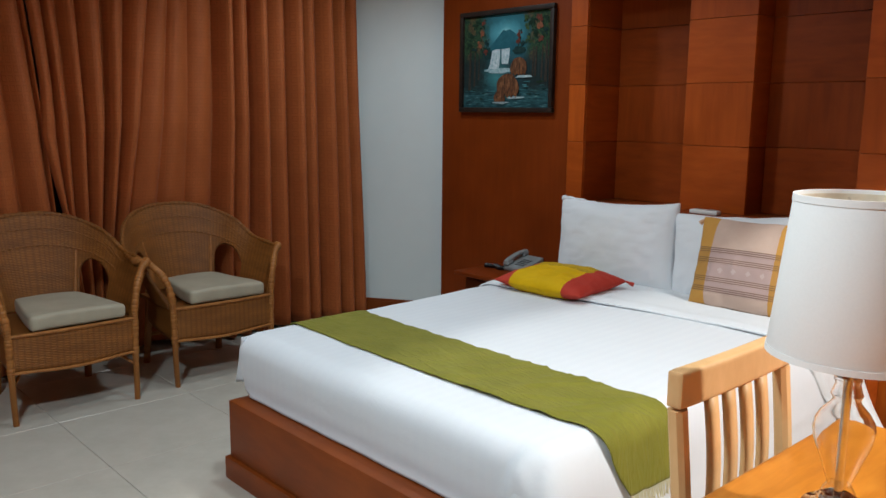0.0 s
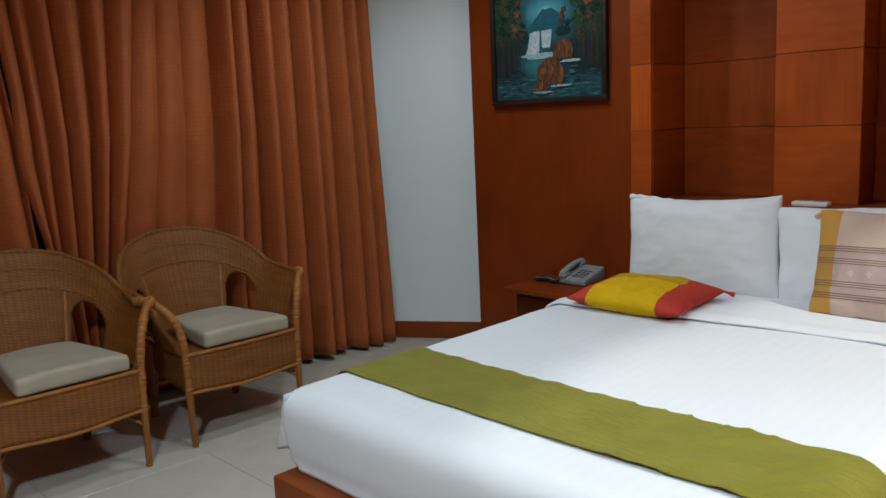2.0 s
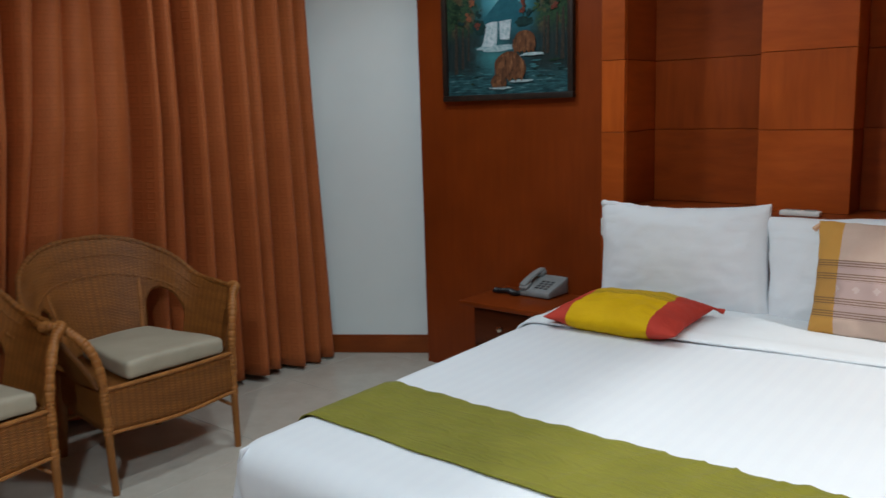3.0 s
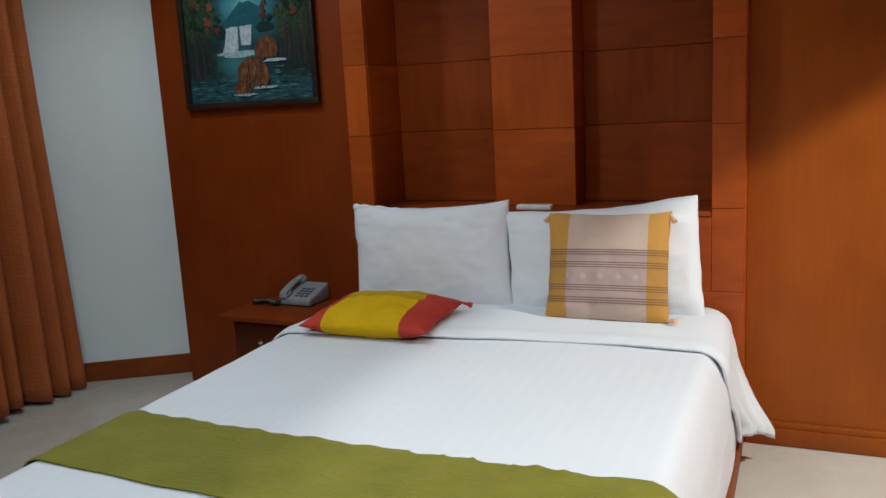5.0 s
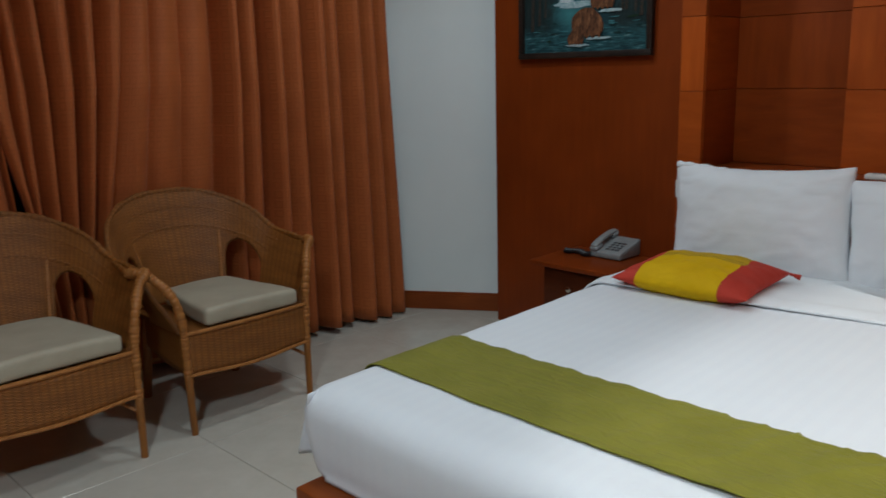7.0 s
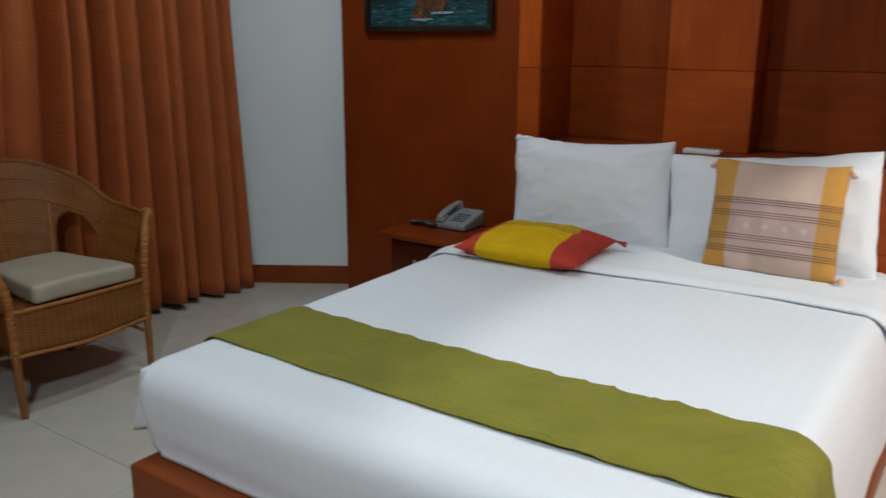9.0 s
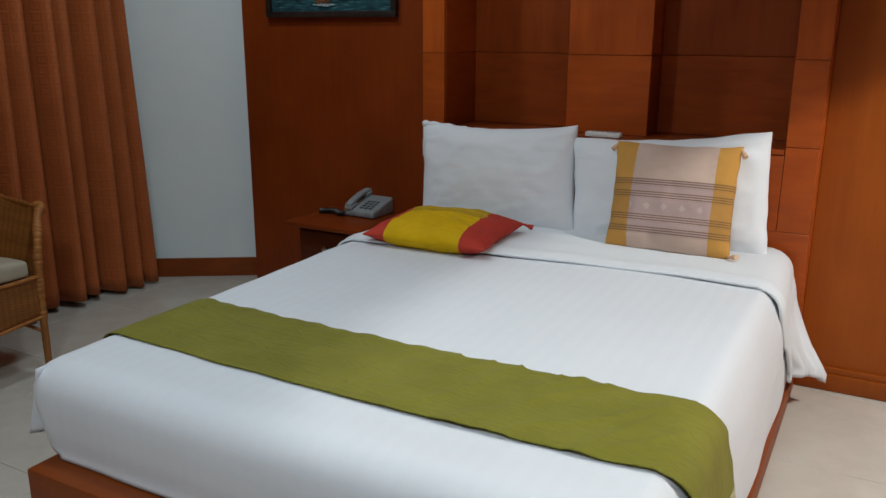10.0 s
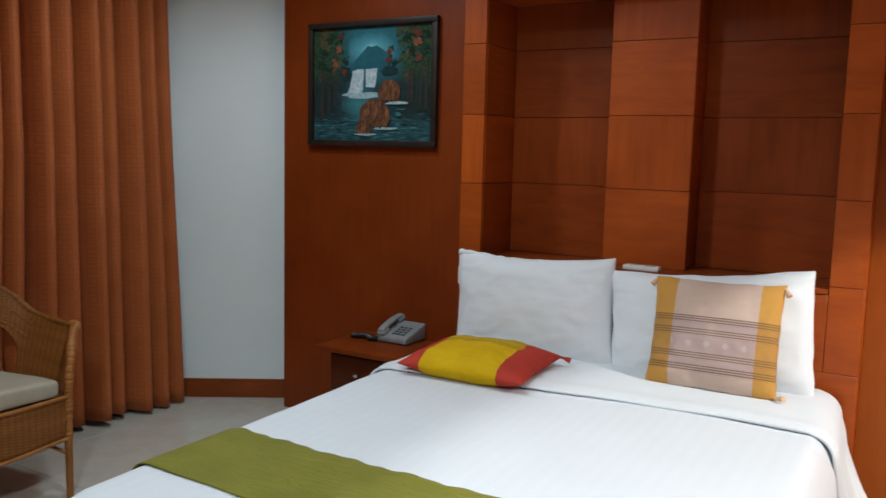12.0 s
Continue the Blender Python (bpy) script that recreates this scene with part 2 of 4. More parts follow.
w = Mat("rattan_binding", 0.5, 0, 0.35)
uv = w.coords((1, 1, 1), "UV")
a = w.wave(uv, 24.0, "X", 1.2, 2.0)
n1 = w.noise(w.coords(), 30, 4)
c = w.ramp(n1, (0.25, (0.24, 0.085, 0.016)), (0.75, (0.40, 0.16, 0.038)))
c = w.mix(w.math("MULTIPLY", w.math("SUBTRACT", 1.0, a), 0.18), c, (0.16, 0.06, 0.014))
w.colour(c)
w.bump(a, 0.3, 0.002)
BINDING = w.m
POLE = wood("rattan_pole", (0.19, 0.070, 0.015), (0.26, 0.10, 0.023), (0.33, 0.135, 0.035), 0.45, (20, 20, 3), 0.1)


def plain(name, colour, rough=0.4, metal=0.0, spread=0.12, scale=40, bump=0.05):
    m = Mat(name, rough, metal)
    f = m.noise(m.coords(), scale, 4)
    m.colour(m.ramp(f, (0.3, tuple(max(0, x * (1 - spread)) for x in colour)), (0.7, tuple(min(1, x * (1 + spread)) for x in colour))))
    m.rough(f, max(0.03, rough - 0.06), rough + 0.06)
    m.bump(f, bump, 0.001)
    return m.m


PHONE = plain("grey_phone_plastic", (0.235, 0.255, 0.26), 0.35)
PHONEDARK = plain("dark_phone_plastic", (0.03, 0.03, 0.033), 0.4)
KEYCAP = plain("dark_grey_keys", (0.07, 0.075, 0.08), 0.4)
WHITEPLASTIC = plain("white_plastic", (0.75, 0.75, 0.73), 0.35, spread=0.04)
CHROME = plain("chrome", (0.75, 0.75, 0.76), 0.1, 1.0, 0.03)
BRASS = plain("dull_knob_metal", (0.6, 0.55, 0.48), 0.25, 1.0)
SHADE = plain("white_lampshade_fabric", (0.745, 0.735, 0.715), 0.85, 0, 0.015, 260, 0.05)
SHADEIN = plain("cream_shade_lining", (0.62, 0.56, 0.45), 0.8)
CEILPAINT = plain("ceiling_paint", (0.78, 0.78, 0.76), 0.8)
NIGHT = plain("night_outside", (0.01, 0.012, 0.015), 0.9)
ALU = plain("grey_aluminium", (0.35, 0.37, 0.38), 0.4, 0.6)

w = Mat("clear_glass", 0.02)
w.b.inputs["Transmission Weight"].default_value = 1.0
w.b.inputs["IOR"].default_value = 1.45
w.colour((0.98, 0.99, 0.99))
GLASS = w.m


# ---- mesh helpers ----
def part(name, bm, material, parent=None, label="", smooth=True, angle=40):
    """Links a bmesh as one mesh object, under a parent if given."""
    me = bpy.data.meshes.new(name)
    bmesh.ops.recalc_face_normals(bm, faces=bm.faces)
    if smooth:
        lim = radians(angle)
        for f in bm.faces:
            f.smooth = True
        for e in bm.edges:
            if len(e.link_faces) == 2 and e.calc_face_angle(0) > lim:
                e.smooth = False
    bm.to_mesh(me)
    bm.free()
    for m in material if isinstance(material, (list, tuple)) else (material,):
        me.materials.append(m)
    o = new(name, me)
    if parent is not None:
        o.parent = parent
    if label:
        o["label"] = label
    return o


def thing(name, x, y, z, label, category, group="", turn=0):
    o = new(name)
    o.empty_display_size = 0.1
    o.matrix_world = pose(x, y, z, 0, 0, turn)
    return tagged(o, label, category, group)


def box(x0, y0, z0, x1, y1, z1, bevel=0.003, seg=2, bm=None):
    own = bmesh.new()
    bmesh.ops.create_cube(own, size=1)
    for v in own.verts:
        v.co = ((x0 + x1) / 2 + v.co.x * (x1 - x0), (y0 + y1) / 2 + v.co.y * (y1 - y0), (z0 + z1) / 2 + v.co.z * (z1 - z0))
    if bevel:
        bmesh.ops.bevel(own, geom=own.edges[:], offset=bevel, segments=seg, affect="EDGES", profile=0.6)
    if bm is None:
        return own
    return joined(bm, own)


def joined(bm, other):
    me = bpy.data.meshes.new("tmp")
    other.to_mesh(me)
    other.free()
    bm.from_mesh(me)
    bpy.data.meshes.remove(me)
    return bm


def sheet(f, nu, nv, closed_u=False, bm=None, uv=None):
    """A grid of f(u, v), u and v from 0 to 1."""
    bm = bm or bmesh.new()
    cols = nu if closed_u else nu + 1
    vs = [[bm.verts.new(f(i / nu, j / nv)) for j in range(nv + 1)] for i in range(cols)]
    lay = bm.loops.layers.uv.verify() if uv else None
    for i in range(nu):
        for j in range(nv):
            k = (i + 1) % cols
            face = bm.faces.new((vs[i][j], vs[k][j], vs[k][j + 1], vs[i][j + 1]))
            if uv:
                for lp, (a, b) in zip(face.loops, ((i, j), (i + 1, j), (i + 1, j + 1), (i, j + 1))):
                    lp[lay].uv = uv(a / nu, b / nv)
    return bm


def lathe(profile, n=32, bm=None):
    """Turns (radius, z) points round the z axis."""
    m = len(profile) - 1

    def f(u, v):
        r, z = profile[round(v * m)]
        a = 2 * math.pi * u
        return (r * math.cos(a), r * math.sin(a), z)
    return sheet(f, n, m, True, bm)


def tube(points, radius, n=10, bm=None, caps=True):
    """A round bar along points; radius may be a function of 0..1. UVs in metres."""
    bm = bm or bmesh.new()
    lay = bm.loops.layers.uv.verify()
    pts = [Vector(p) for p in points]
    rings, length, side = [], [0.0], None
    for i, p in enumerate(pts):
        d = (pts[min(i + 1, len(pts) - 1)] - pts[max(i - 1, 0)]).normalized()
        if side is None:
            side = d.orthogonal().normalized()
        side = (side - d * side.dot(d)).normalized()
        up = d.cross(side)
        r = radius(i / (len(pts) - 1)) if callable(radius) else radius
        rings.append([bm.verts.new(p + r * (math.cos(2 * math.pi * k / n) * side + math.sin(2 * math.pi * k / n) * up)) for k in range(n)])
        if i:
            length.append(length[-1] + (p - pts[i - 1]).length)
    for i in range(len(rings) - 1):
        for k in range(n):
            face = bm.faces.new((rings[i][k], rings[i][(k + 1) % n], rings[i + 1][(k + 1) % n], rings[i + 1][k]))
            for lp, (a, b) in zip(face.loops, ((i, k), (i, k + 1), (i + 1, k + 1), (i + 1, k))):
                lp[lay].uv = (length[a], b / n * 0.12)
    if caps:
        bm.faces.new(rings[0][::-1])
        bm.faces.new(rings[-1])
    return bm


def bar(points, across, deep, bevel=0.25, bm=None):
    """A bar of rounded rectangular section, wide along x and deep along y, along upward points."""
    bm = bm or bmesh.new()
    sec = [(sx * (0.5 - bevel * kx), sy * (0.5 - bevel * ky)) for sx, sy, kx, ky in ((-1, -1, 1, 0), (1, -1, 1, 0), (1, -1, 0, 1), (1, 1, 0, 1), (1, 1, 1, 0), (-1, 1, 1, 0), (-1, 1, 0, 1), (-1, -1, 0, 1))]
    rings = [[bm.verts.new(Vector(p) + Vector((a * across, b * deep, 0))) for a, b in sec] for p in points]
    for r0, r1 in zip(rings, rings[1:]):
        for k in range(8):
            bm.faces.new((r0[k], r0[(k + 1) % 8], r1[(k + 1) % 8], r1[k]))
    bm.faces.new(rings[0])
    bm.faces.new(rings[-1][::-1])
    return bm


def smooth_line(points, n=8):
    """Catmull-Rom through points."""
    p = [Vector(q) for q in points]
    p = [2 * p[0] - p[1]] + p + [2 * p[-1] - p[-2]]
    out = []
    for i in range(1, len(p) - 2):
        for k in range(n):
            t = k / n
            out.append(0.5 * (2 * p[i] + (p[i + 1] - p[i - 1]) * t + (2 * p[i - 1] - 5 * p[i] + 4 * p[i + 1] - p[i + 2]) * t * t + (3 * p[i] - p[i - 1] - 3 * p[i + 1] + p[i + 2]) * t ** 3))
    out.append(p[-2])
    return out


def prism(plan, z0, z1, bm=None):
    """Upright prism over a plan polygon."""
    bm = bm or bmesh.new()
    lo = [bm.verts.new((x, y, z0)) for x, y in plan]
    hi = [bm.verts.new((x, y, z1)) for x, y in plan]
    bm.faces.new(lo[::-1])
    bm.faces.new(hi)
    for i in range(len(plan)):
        k = (i + 1) % len(plan)
        bm.faces.new((lo[i], lo[k], hi[k], hi[i]))
    return bm


def structure(name, bm, mat, label, category, smooth=False):
    return tagged(part(name, bm, mat, None, "", smooth), label, category, "", "structure")


# ---- the room ----
WEST, SOUTH, NORTH, TOP = -1.4, -2.2, 4.55, 2.60
floor = structure("floor", box(WEST - 0.2, SOUTH - 0.2, -0.12, 4.1, NORTH + 0.2, -0.006, 0), GROUT, "cream ceramic tile floor with thin joints", "floor")
structure("ceiling", box(WEST - 0.2, SOUTH - 0.2, TOP, 4.1, NORTH + 0.2, TOP + 0.12, 0), CEILPAINT, "plain white painted ceiling", "ceiling")
structure("wall_east", box(3.92, SOUTH, 0, 4.1, NORTH, TOP, 0), PAINT, "masonry wall behind the wood panelling", "wall")
# Unseen walls; the dark wood colour is chosen to weaken bounced light.
structure("wall_west", box(WEST - 0.2, SOUTH, 0, WEST, NORTH, TOP, 0), PANEL, "unseen plain wall, wood-dark to cut bounced light", "wall")
structure("wall_south", box(WEST - 0.2, SOUTH - 0.2, 0, 4.1, SOUTH, TOP, 0), PANEL2, "unseen plain wall, wood-dark to cut bounced light", "wall")

# window wall behind the curtain
nb = bmesh.new()
box(WEST - 0.2, NORTH, 0, 0.3, NORTH + 0.2, TOP, 0, bm=nb)
box(2.9, NORTH, 0, 4.1, NORTH + 0.2, TOP, 0, bm=nb)
box(0.3, NORTH, 0, 2.9, NORTH + 0.2, 0.7, 0, bm=nb)
box(0.3, NORTH, 2.2, 2.9, NORTH + 0.2, TOP, 0, bm=nb)
structure("wall_north", nb, PAINT, "white wall with a wide window behind the curtain", "wall")
win = tagged(new("window_1"), "wide aluminium window, dark at night, behind the curtain", "window", "", "structure")
fb = bmesh.new()
for a in ((0.3, 0.7, 2.9, 0.75), (0.3, 2.15, 2.9, 2.2), (0.3, 0.75, 0.35, 2.15), (2.85, 0.75, 2.9, 2.15), (1.57, 0.75, 1.63, 2.15)):
    box(a[0], NORTH + 0.05, a[1], a[2], NORTH + 0.11, a[3], 0.003, bm=fb)
part("window_frame", fb, ALU, win)
part("pane", box(0.35, NORTH + 0.078, 0.75, 1.57, NORTH + 0.084, 2.15, 0), GLASS, win)
part("pane", box(1.63, NORTH + 0.078, 0.75, 2.85, NORTH + 0.084, 2.15, 0), GLASS, win)
part("window_sill", box(0.25, NORTH - 0.04, 0.67, 2.95, NORTH + 0.05, 0.70, 0.004), PAINT, win)
structure("backdrop", box(-0.5, NORTH + 0.9, -0.1, 3.7, NORTH + 0.95, 3.0, 0), NIGHT, "dark night outside the window", "backdrop")

# slanted white wall between panelling and curtain, with its wood skirting
def slant(off, y):
    """x of the slanted wall's face at y, moved off metres into the room."""
    return 3.795 - (y - 3.842) * 0.645 - off * 1.19


structure("wall_slant", prism([(slant(0, 3.70), 3.70), (slant(0, 4.55), 4.55), (3.92, 4.55), (3.92, 3.70)], 0, TOP), PAINT, "narrow white painted slanted wall", "wall")
sk = bmesh.new()
prism([(slant(0.014, 3.727), 3.727), (slant(0.014, 4.5), 4.5), (slant(0, 4.5), 4.5), (slant(0, 3.727), 3.727)], 0.002, 0.085, sk)
prism([(slant(0.009, 3.727), 3.727), (slant(0.009, 4.5), 4.5), (slant(0, 4.5), 4.5), (slant(0, 3.727), 3.727)], 0.085, 0.10, sk)
structure("baseboard", sk, BASEWOOD, "stained wood skirting along the white wall", "skirting")

# wood panelling either side of the headboard niche
structure("wall_panel_1", box(3.682, 2.656, 0.0, 3.92, 3.727, TOP, 0.002, 1), PANEL, "smooth reddish wood veneer wall panel", "wall panel", True)
structure("wall_panel_2", box(3.705, SOUTH, 0.0, 3.92, 1.10, TOP, 0.002, 1), PANEL2, "smooth orange-brown wood veneer wall panel", "wall panel", True)
sk = bmesh.new()
box(3.686, SOUTH, 0.002, 3.7045, 1.098, 0.068, 0.003, bm=sk)
box(3.692, SOUTH, 0.068, 3.7045, 1.098, 0.092, 0.004, 2, bm=sk)
structure("baseboard_2", sk, PANEL2, "stepped stained wood skirting board", "skirting", True)

# ---- headboard niche wall ----
head = tagged(new("headboard_wall"), "built-in veneer headboard wall with two tall niches and a pilaster", "headboard", "", "structure")
Y0, Y1, FRONT, BACK, PIL = 1.10, 2.656, 3.58, 3.865, 3.708
core = bmesh.new()
box(FRONT + 0.012, Y0, 0, 3.92, Y1, 0.878, 0, bm=core)
box(BACK + 0.012, Y0, 0.878, 3.92, Y1, TOP, 0, bm=core)
box(FRONT + 0.012, Y0, 0.878, BACK + 0.012, 1.20, TOP, 0, bm=core)
box(FRONT + 0.012, 2.562, 0.878, BACK + 0.012, Y1, TOP, 0, bm=core)
box(FRONT + 0.012, 1.20, 1.965, BACK + 0.012, 2.562, TOP, 0, bm=core)
box(PIL + 0.012, 1.738, 0.878, BACK + 0.012, 2.051, 1.965, 0, bm=core)
part("core", core, VENEER, head, "", False)
part("ledge", box(FRONT - 0.004, 1.212, 0.878, BACK, 2.55, 0.895, 0.002), NICHE_SHADED, head)
LEVELS = (0.895, 1.200, 1.487, 1.775, 2.062, 2.35, TOP)
GAP = 0.0022


def panel(x0, y0, z0, x1, y1, z1, mat=None):
    part("panel", box(x0, y0 + GAP / 2, z0 + GAP / 2, x1, y1 - GAP / 2, z1 - GAP / 2, 0.0010, 1), mat or VENEER, head)


for a, b in zip(LEVELS, LEVELS[1:]):
    low = 0.905 if a < 1 else a
    upright = round((a - 0.905) / 0.2875) % 2 == 1
    face, back = (VENEER_UP, NICHE_SHADED_UP) if upright else (VENEER, NICHE_SHADED)
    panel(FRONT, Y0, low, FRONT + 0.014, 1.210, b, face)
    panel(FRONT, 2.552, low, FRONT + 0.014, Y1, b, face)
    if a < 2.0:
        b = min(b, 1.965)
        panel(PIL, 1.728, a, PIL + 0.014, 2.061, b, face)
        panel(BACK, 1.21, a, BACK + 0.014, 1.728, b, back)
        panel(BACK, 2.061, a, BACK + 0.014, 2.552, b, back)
        panel(FRONT + 0.016, 2.550, a, BACK, 2.562, b, NICHE_SHADED)
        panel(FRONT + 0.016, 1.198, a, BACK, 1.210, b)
        panel(PIL + 0.016, 1.728, a, BACK, 1.738, b, NICHE_SHADED)
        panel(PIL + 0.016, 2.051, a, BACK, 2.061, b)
for a, b in ((0.0, 0.03), (0.03, 0.318), (0.318, 0.606)):
    for y0, y1 in ((Y0, 1.49), (1.49, 1.88), (1.88, 2.27), (2.27, Y1)):
        panel(FRONT, y0, a, FRONT + 0.014, y1, b)
for y0, y1, top in ((Y0, 1.21, 0.905), (1.21, 1.88, 0.876), (1.88, 2.552, 0.876), (2.552, Y1, 0.905)):
    panel(FRONT, y0, 0.606, FRONT + 0.014, y1, top)
for z0, z1 in ((1.965, 2.35), (2.35, TOP)):
    panel(FRONT, 1.21, z0, FRONT + 0.014, 2.552, z1)

# ---- curtains ----
VALLEYS = [-1.45, -1.27, -1.12, -0.95, -0.82, -0.66, -0.49, -0.36, -0.21, -0.05, 0.10, 0.27, 0.41, 0.56, 0.72, 0.85, 1.01, 1.13, 1.24, 1.36, 1.50,
           1.585, 1.645, 1.72, 1.82, 1.91, 2.01, 2.15, 2.29, 2.44, 2.54, 2.66, 2.78, 2.90, 3.01, 3.13, 3.24, 3.335, 3.46]


def curtain_fold(x):
    """Depth of the folds at x: tight pleats at the wall end, a slack flat stretch, loose folds further along."""
    k = 0
    while k < len(VALLEYS) - 2 and x > VALLEYS[k + 1]:
        k += 1
    a, b = VALLEYS[k], VALLEYS[k + 1]
    s_ = max(0.0, min(1.0, (x - a) / (b - a)))
    deep = (0.34 if 2.0 < a < 2.3 else 1.05 if a > 2.3 else 0.5 if a < 1.48 else 0.8) * (0.135 + 0.025 * math.sin(2.7 * k)) * min(1.0, (b - a) / 0.10)
    lean_ = s_ + 0.10 * math.sin(1.9 * k) * math.sin(math.pi * s_)
    return 0.055 - deep * abs(math.sin(math.pi * lean_)) ** 0.75 + 0.012 * math.sin(2.3 * x + 1.0)


def curtain_drift(x):
    """How far the folds at x drift along the wall for each metre down."""
    pts = ((0.6, 0.0), (1.5, -0.11), (1.72, -0.04), (2.0, 0.12), (2.3, 0.03), (2.6, 0.0), (3.1, -0.01), (3.5, -0.035))
    for (x0, d0), (x1, d1) in zip(pts, pts[1:]):
        if x0 <= x < x1:
            return d0 + (d1 - d0) * (x - x0) / (x1 - x0)
    return 0.0


def curtain(name, x0, x1, gap, label):
    """A curtain from x0 to x1 (at 1.32 m height); gap(z) draws its first edge aside."""
    n = int((x1 - x0) * 190)

    def f(u, v):
        z = 0.025 + v * 2.5
        c = x0 + u * (x1 - x0)
        x = c - curtain_drift(c) * (1.32 - z) + gap(z) * max(0.0, 1 - (c - x0) / 0.10)
        sway = 0.012 * math.sin(7 * c + 2.2 * z) * (1 - v)
        y = 4.262 + curtain_fold(c) * (0.88 + 0.22 * (1 - v)) + sway
        y += 0.11 * min(1.0, max(0.0, 1.6 - abs(c - 1.75) / 0.7)) * min(1.0, max(0.0, 1.7 - z / 0.75))
        hem = 0.012 * math.sin(9 * c) * (1 - min(1, v * 8))
        return (x + 0.006 * math.sin(3 * z + 9 * c) * (1 - v), y, z + hem)
    bm = sheet(f, n, 40, uv=lambda u, v: (u * (x1 - x0) * 1.9, v * 2.5))
    o = part(name, bm, CURTAIN, None, "", True, 180)
    md = o.modifiers.new("thick", "SOLIDIFY")
    md.thickness = 0.003
    return tagged(o, label, "curtain", "window curtains")


def slit_gap(z):
    return 0.012 if z > 1.45 else max(-0.02, 0.012 - 0.12 * (1.45 - z)) if z > 1.2 else min(0.045, -0.018 + 0.13 * (1.2 - z))


curtain("curtain", WEST + 0.1, 1.515, lambda z: 0.0, "rust orange brocade curtain hanging in loose folds")
curtain("curtain", 1.515, 3.399, slit_gap, "rust orange brocade curtain in tight even pleats")

# ---- bed ----
bed = thing("platform_bed", 2.57, 1.84, 0, "reddish wood platform bed base with a plinth", "bed")
def at_bed(bm):
    for v in bm.verts:
        v.co -= Vector((2.57, 1.84, 0))
    return bm


part("body", at_bed(box(1.575, 1.125, 0.085, 3.575, 2.562, 0.300, 0.006)), BASEWOOD, bed)
part("plinth", at_bed(box(1.560, 1.098, 0.0, 3.575, 2.577, 0.085, 0.006)), BASEWOOD, bed)


def rounded(x0, y0, z0, x1, y1, z1, r, nx, ny, nz, shape=None):
    """A soft-edged block, finely divided; shape(point) may move each point."""
    own = bmesh.new()
    c = Vector(((x0 + x1) / 2, (y0 + y1) / 2, (z0 + z1) / 2))
    h = Vector(((x1 - x0) / 2, (y1 - y0) / 2, (z1 - z0) / 2))

    def fix(p):
        inner = Vector((max(-h.x + r, min(h.x - r, p.x)), max(-h.y + r, min(h.y - r, p.y)), max(-h.z + r, min(h.z - r, p.z))))
        d = p - inner
        if d.length > 1e-6:
            p = inner + d.normalized() * min(d.length, r)
        p = p + c
        return shape(p) if shape else p
    for ax, (na, nb_) in enumerate(((ny, nz), (nx, nz), (nx, ny))):
        for sgn in (-1, 1):
            def f(u, v, ax=ax, sgn=sgn):
                a, b = 2 * u - 1, 2 * v - 1
                p = {0: Vector((sgn * h.x, a * h.y, b * h.z)), 1: Vector((a * h.x, sgn * h.y, b * h.z)), 2: Vector((a * h.x, b * h.y, sgn * h.z))}[ax]
                return fix(p)
            sheet(f, na, nb_, bm=own)
    bmesh.ops.remove_doubles(own, verts=own.verts, dist=0.0006)
    return own


def foot_pleat(u, v):
    """The tucked pleat of the duvet at the foot corner by the desk."""
    ridge = math.sin(math.pi * u) * min(1.0, 2.5 * v) * (1 - 0.4 * v)
    return (1.664 - 0.026 * v - 0.020 * ridge, 1.262 - 0.055 * u - 0.045 * v * (0.4 + u), 0.475 - 0.165 * v)


def head_rise(x):
    """The made-up bed rises a little towards the head."""
    return 0.014 * max(0.0, min(1.0, (x - 1.8) / 1.3))


def mattress_shape(p):
    k = max(0, min(1, (p.z - 0.30) / 0.22))
    bulge = math.sin(math.pi * k)
    q = p.copy()
    q.x -= 0.02 * bulge * max(0, min(1, (2.0 - p.x) / 0.3)) - 0.012 * (1 - k) * (p.x < 1.9)
    q.y += (0.018 * bulge - 0.055 * (1 - k) ** 2) * max(-1, min(1, (p.y - 1.88) / 0.75)) * (p.y > 1.9)
    q.z += (0.007 * (1 - ((p.y - 1.88) / 0.77) ** 2) + head_rise(p.x)) * k
    hang = max(0.0, min(1.0, (1.205 - p.y) / 0.03))
    q.z -= (0.522 - p.z) * 1.12 * hang
    q.y -= (0.016 * math.sin(math.pi * min(1, (1 - k) * 0.75)) + 0.004 * math.sin(p.x * 13) * (1 - k)) * hang
    if p.y < 1.176 and p.z < 0.40:
        q.y = 1.108 + 0.003 * math.sin(p.x * 13)
    if p.x < 1.702:
        low = max(0.0, 1 - k / 0.45)
        q.x += (1.634 - q.x) * low * (0.3 + 0.7 * (p.x < 1.69 or p.z > 0.303))
    if p.y > 2.3:
        q.y -= (0.010 + 0.016 * (1 - k)) * max(0.0, min(1.0, (1.88 - p.x) / 0.22)) * (p.y - 2.3) / 0.35
    if p.x < 1.71:
        q.x -= 0.016 * math.exp(-((p.y - 1.205 - 0.05 * (1 - k)) / 0.020) ** 2) * math.sin(math.pi * min(1.0, 1.15 * k)) - 0.010 * math.exp(-((p.y - 1.245 - 0.05 * (1 - k)) / 0.022) ** 2) * k
    w_ = noise.noise(Vector((p.x * 2.2, p.y * 2.2, p.z * 4))) * 0.006 + noise.noise(Vector((p.x * 9, p.y * 3, p.z * 9))) * 0.0015
    q.z += w_ * k
    if p.x < 1.8:
        q.x += 0.0012 * math.sin(p.y * 21) * (1 - k) + w_ * 0.4
    return q


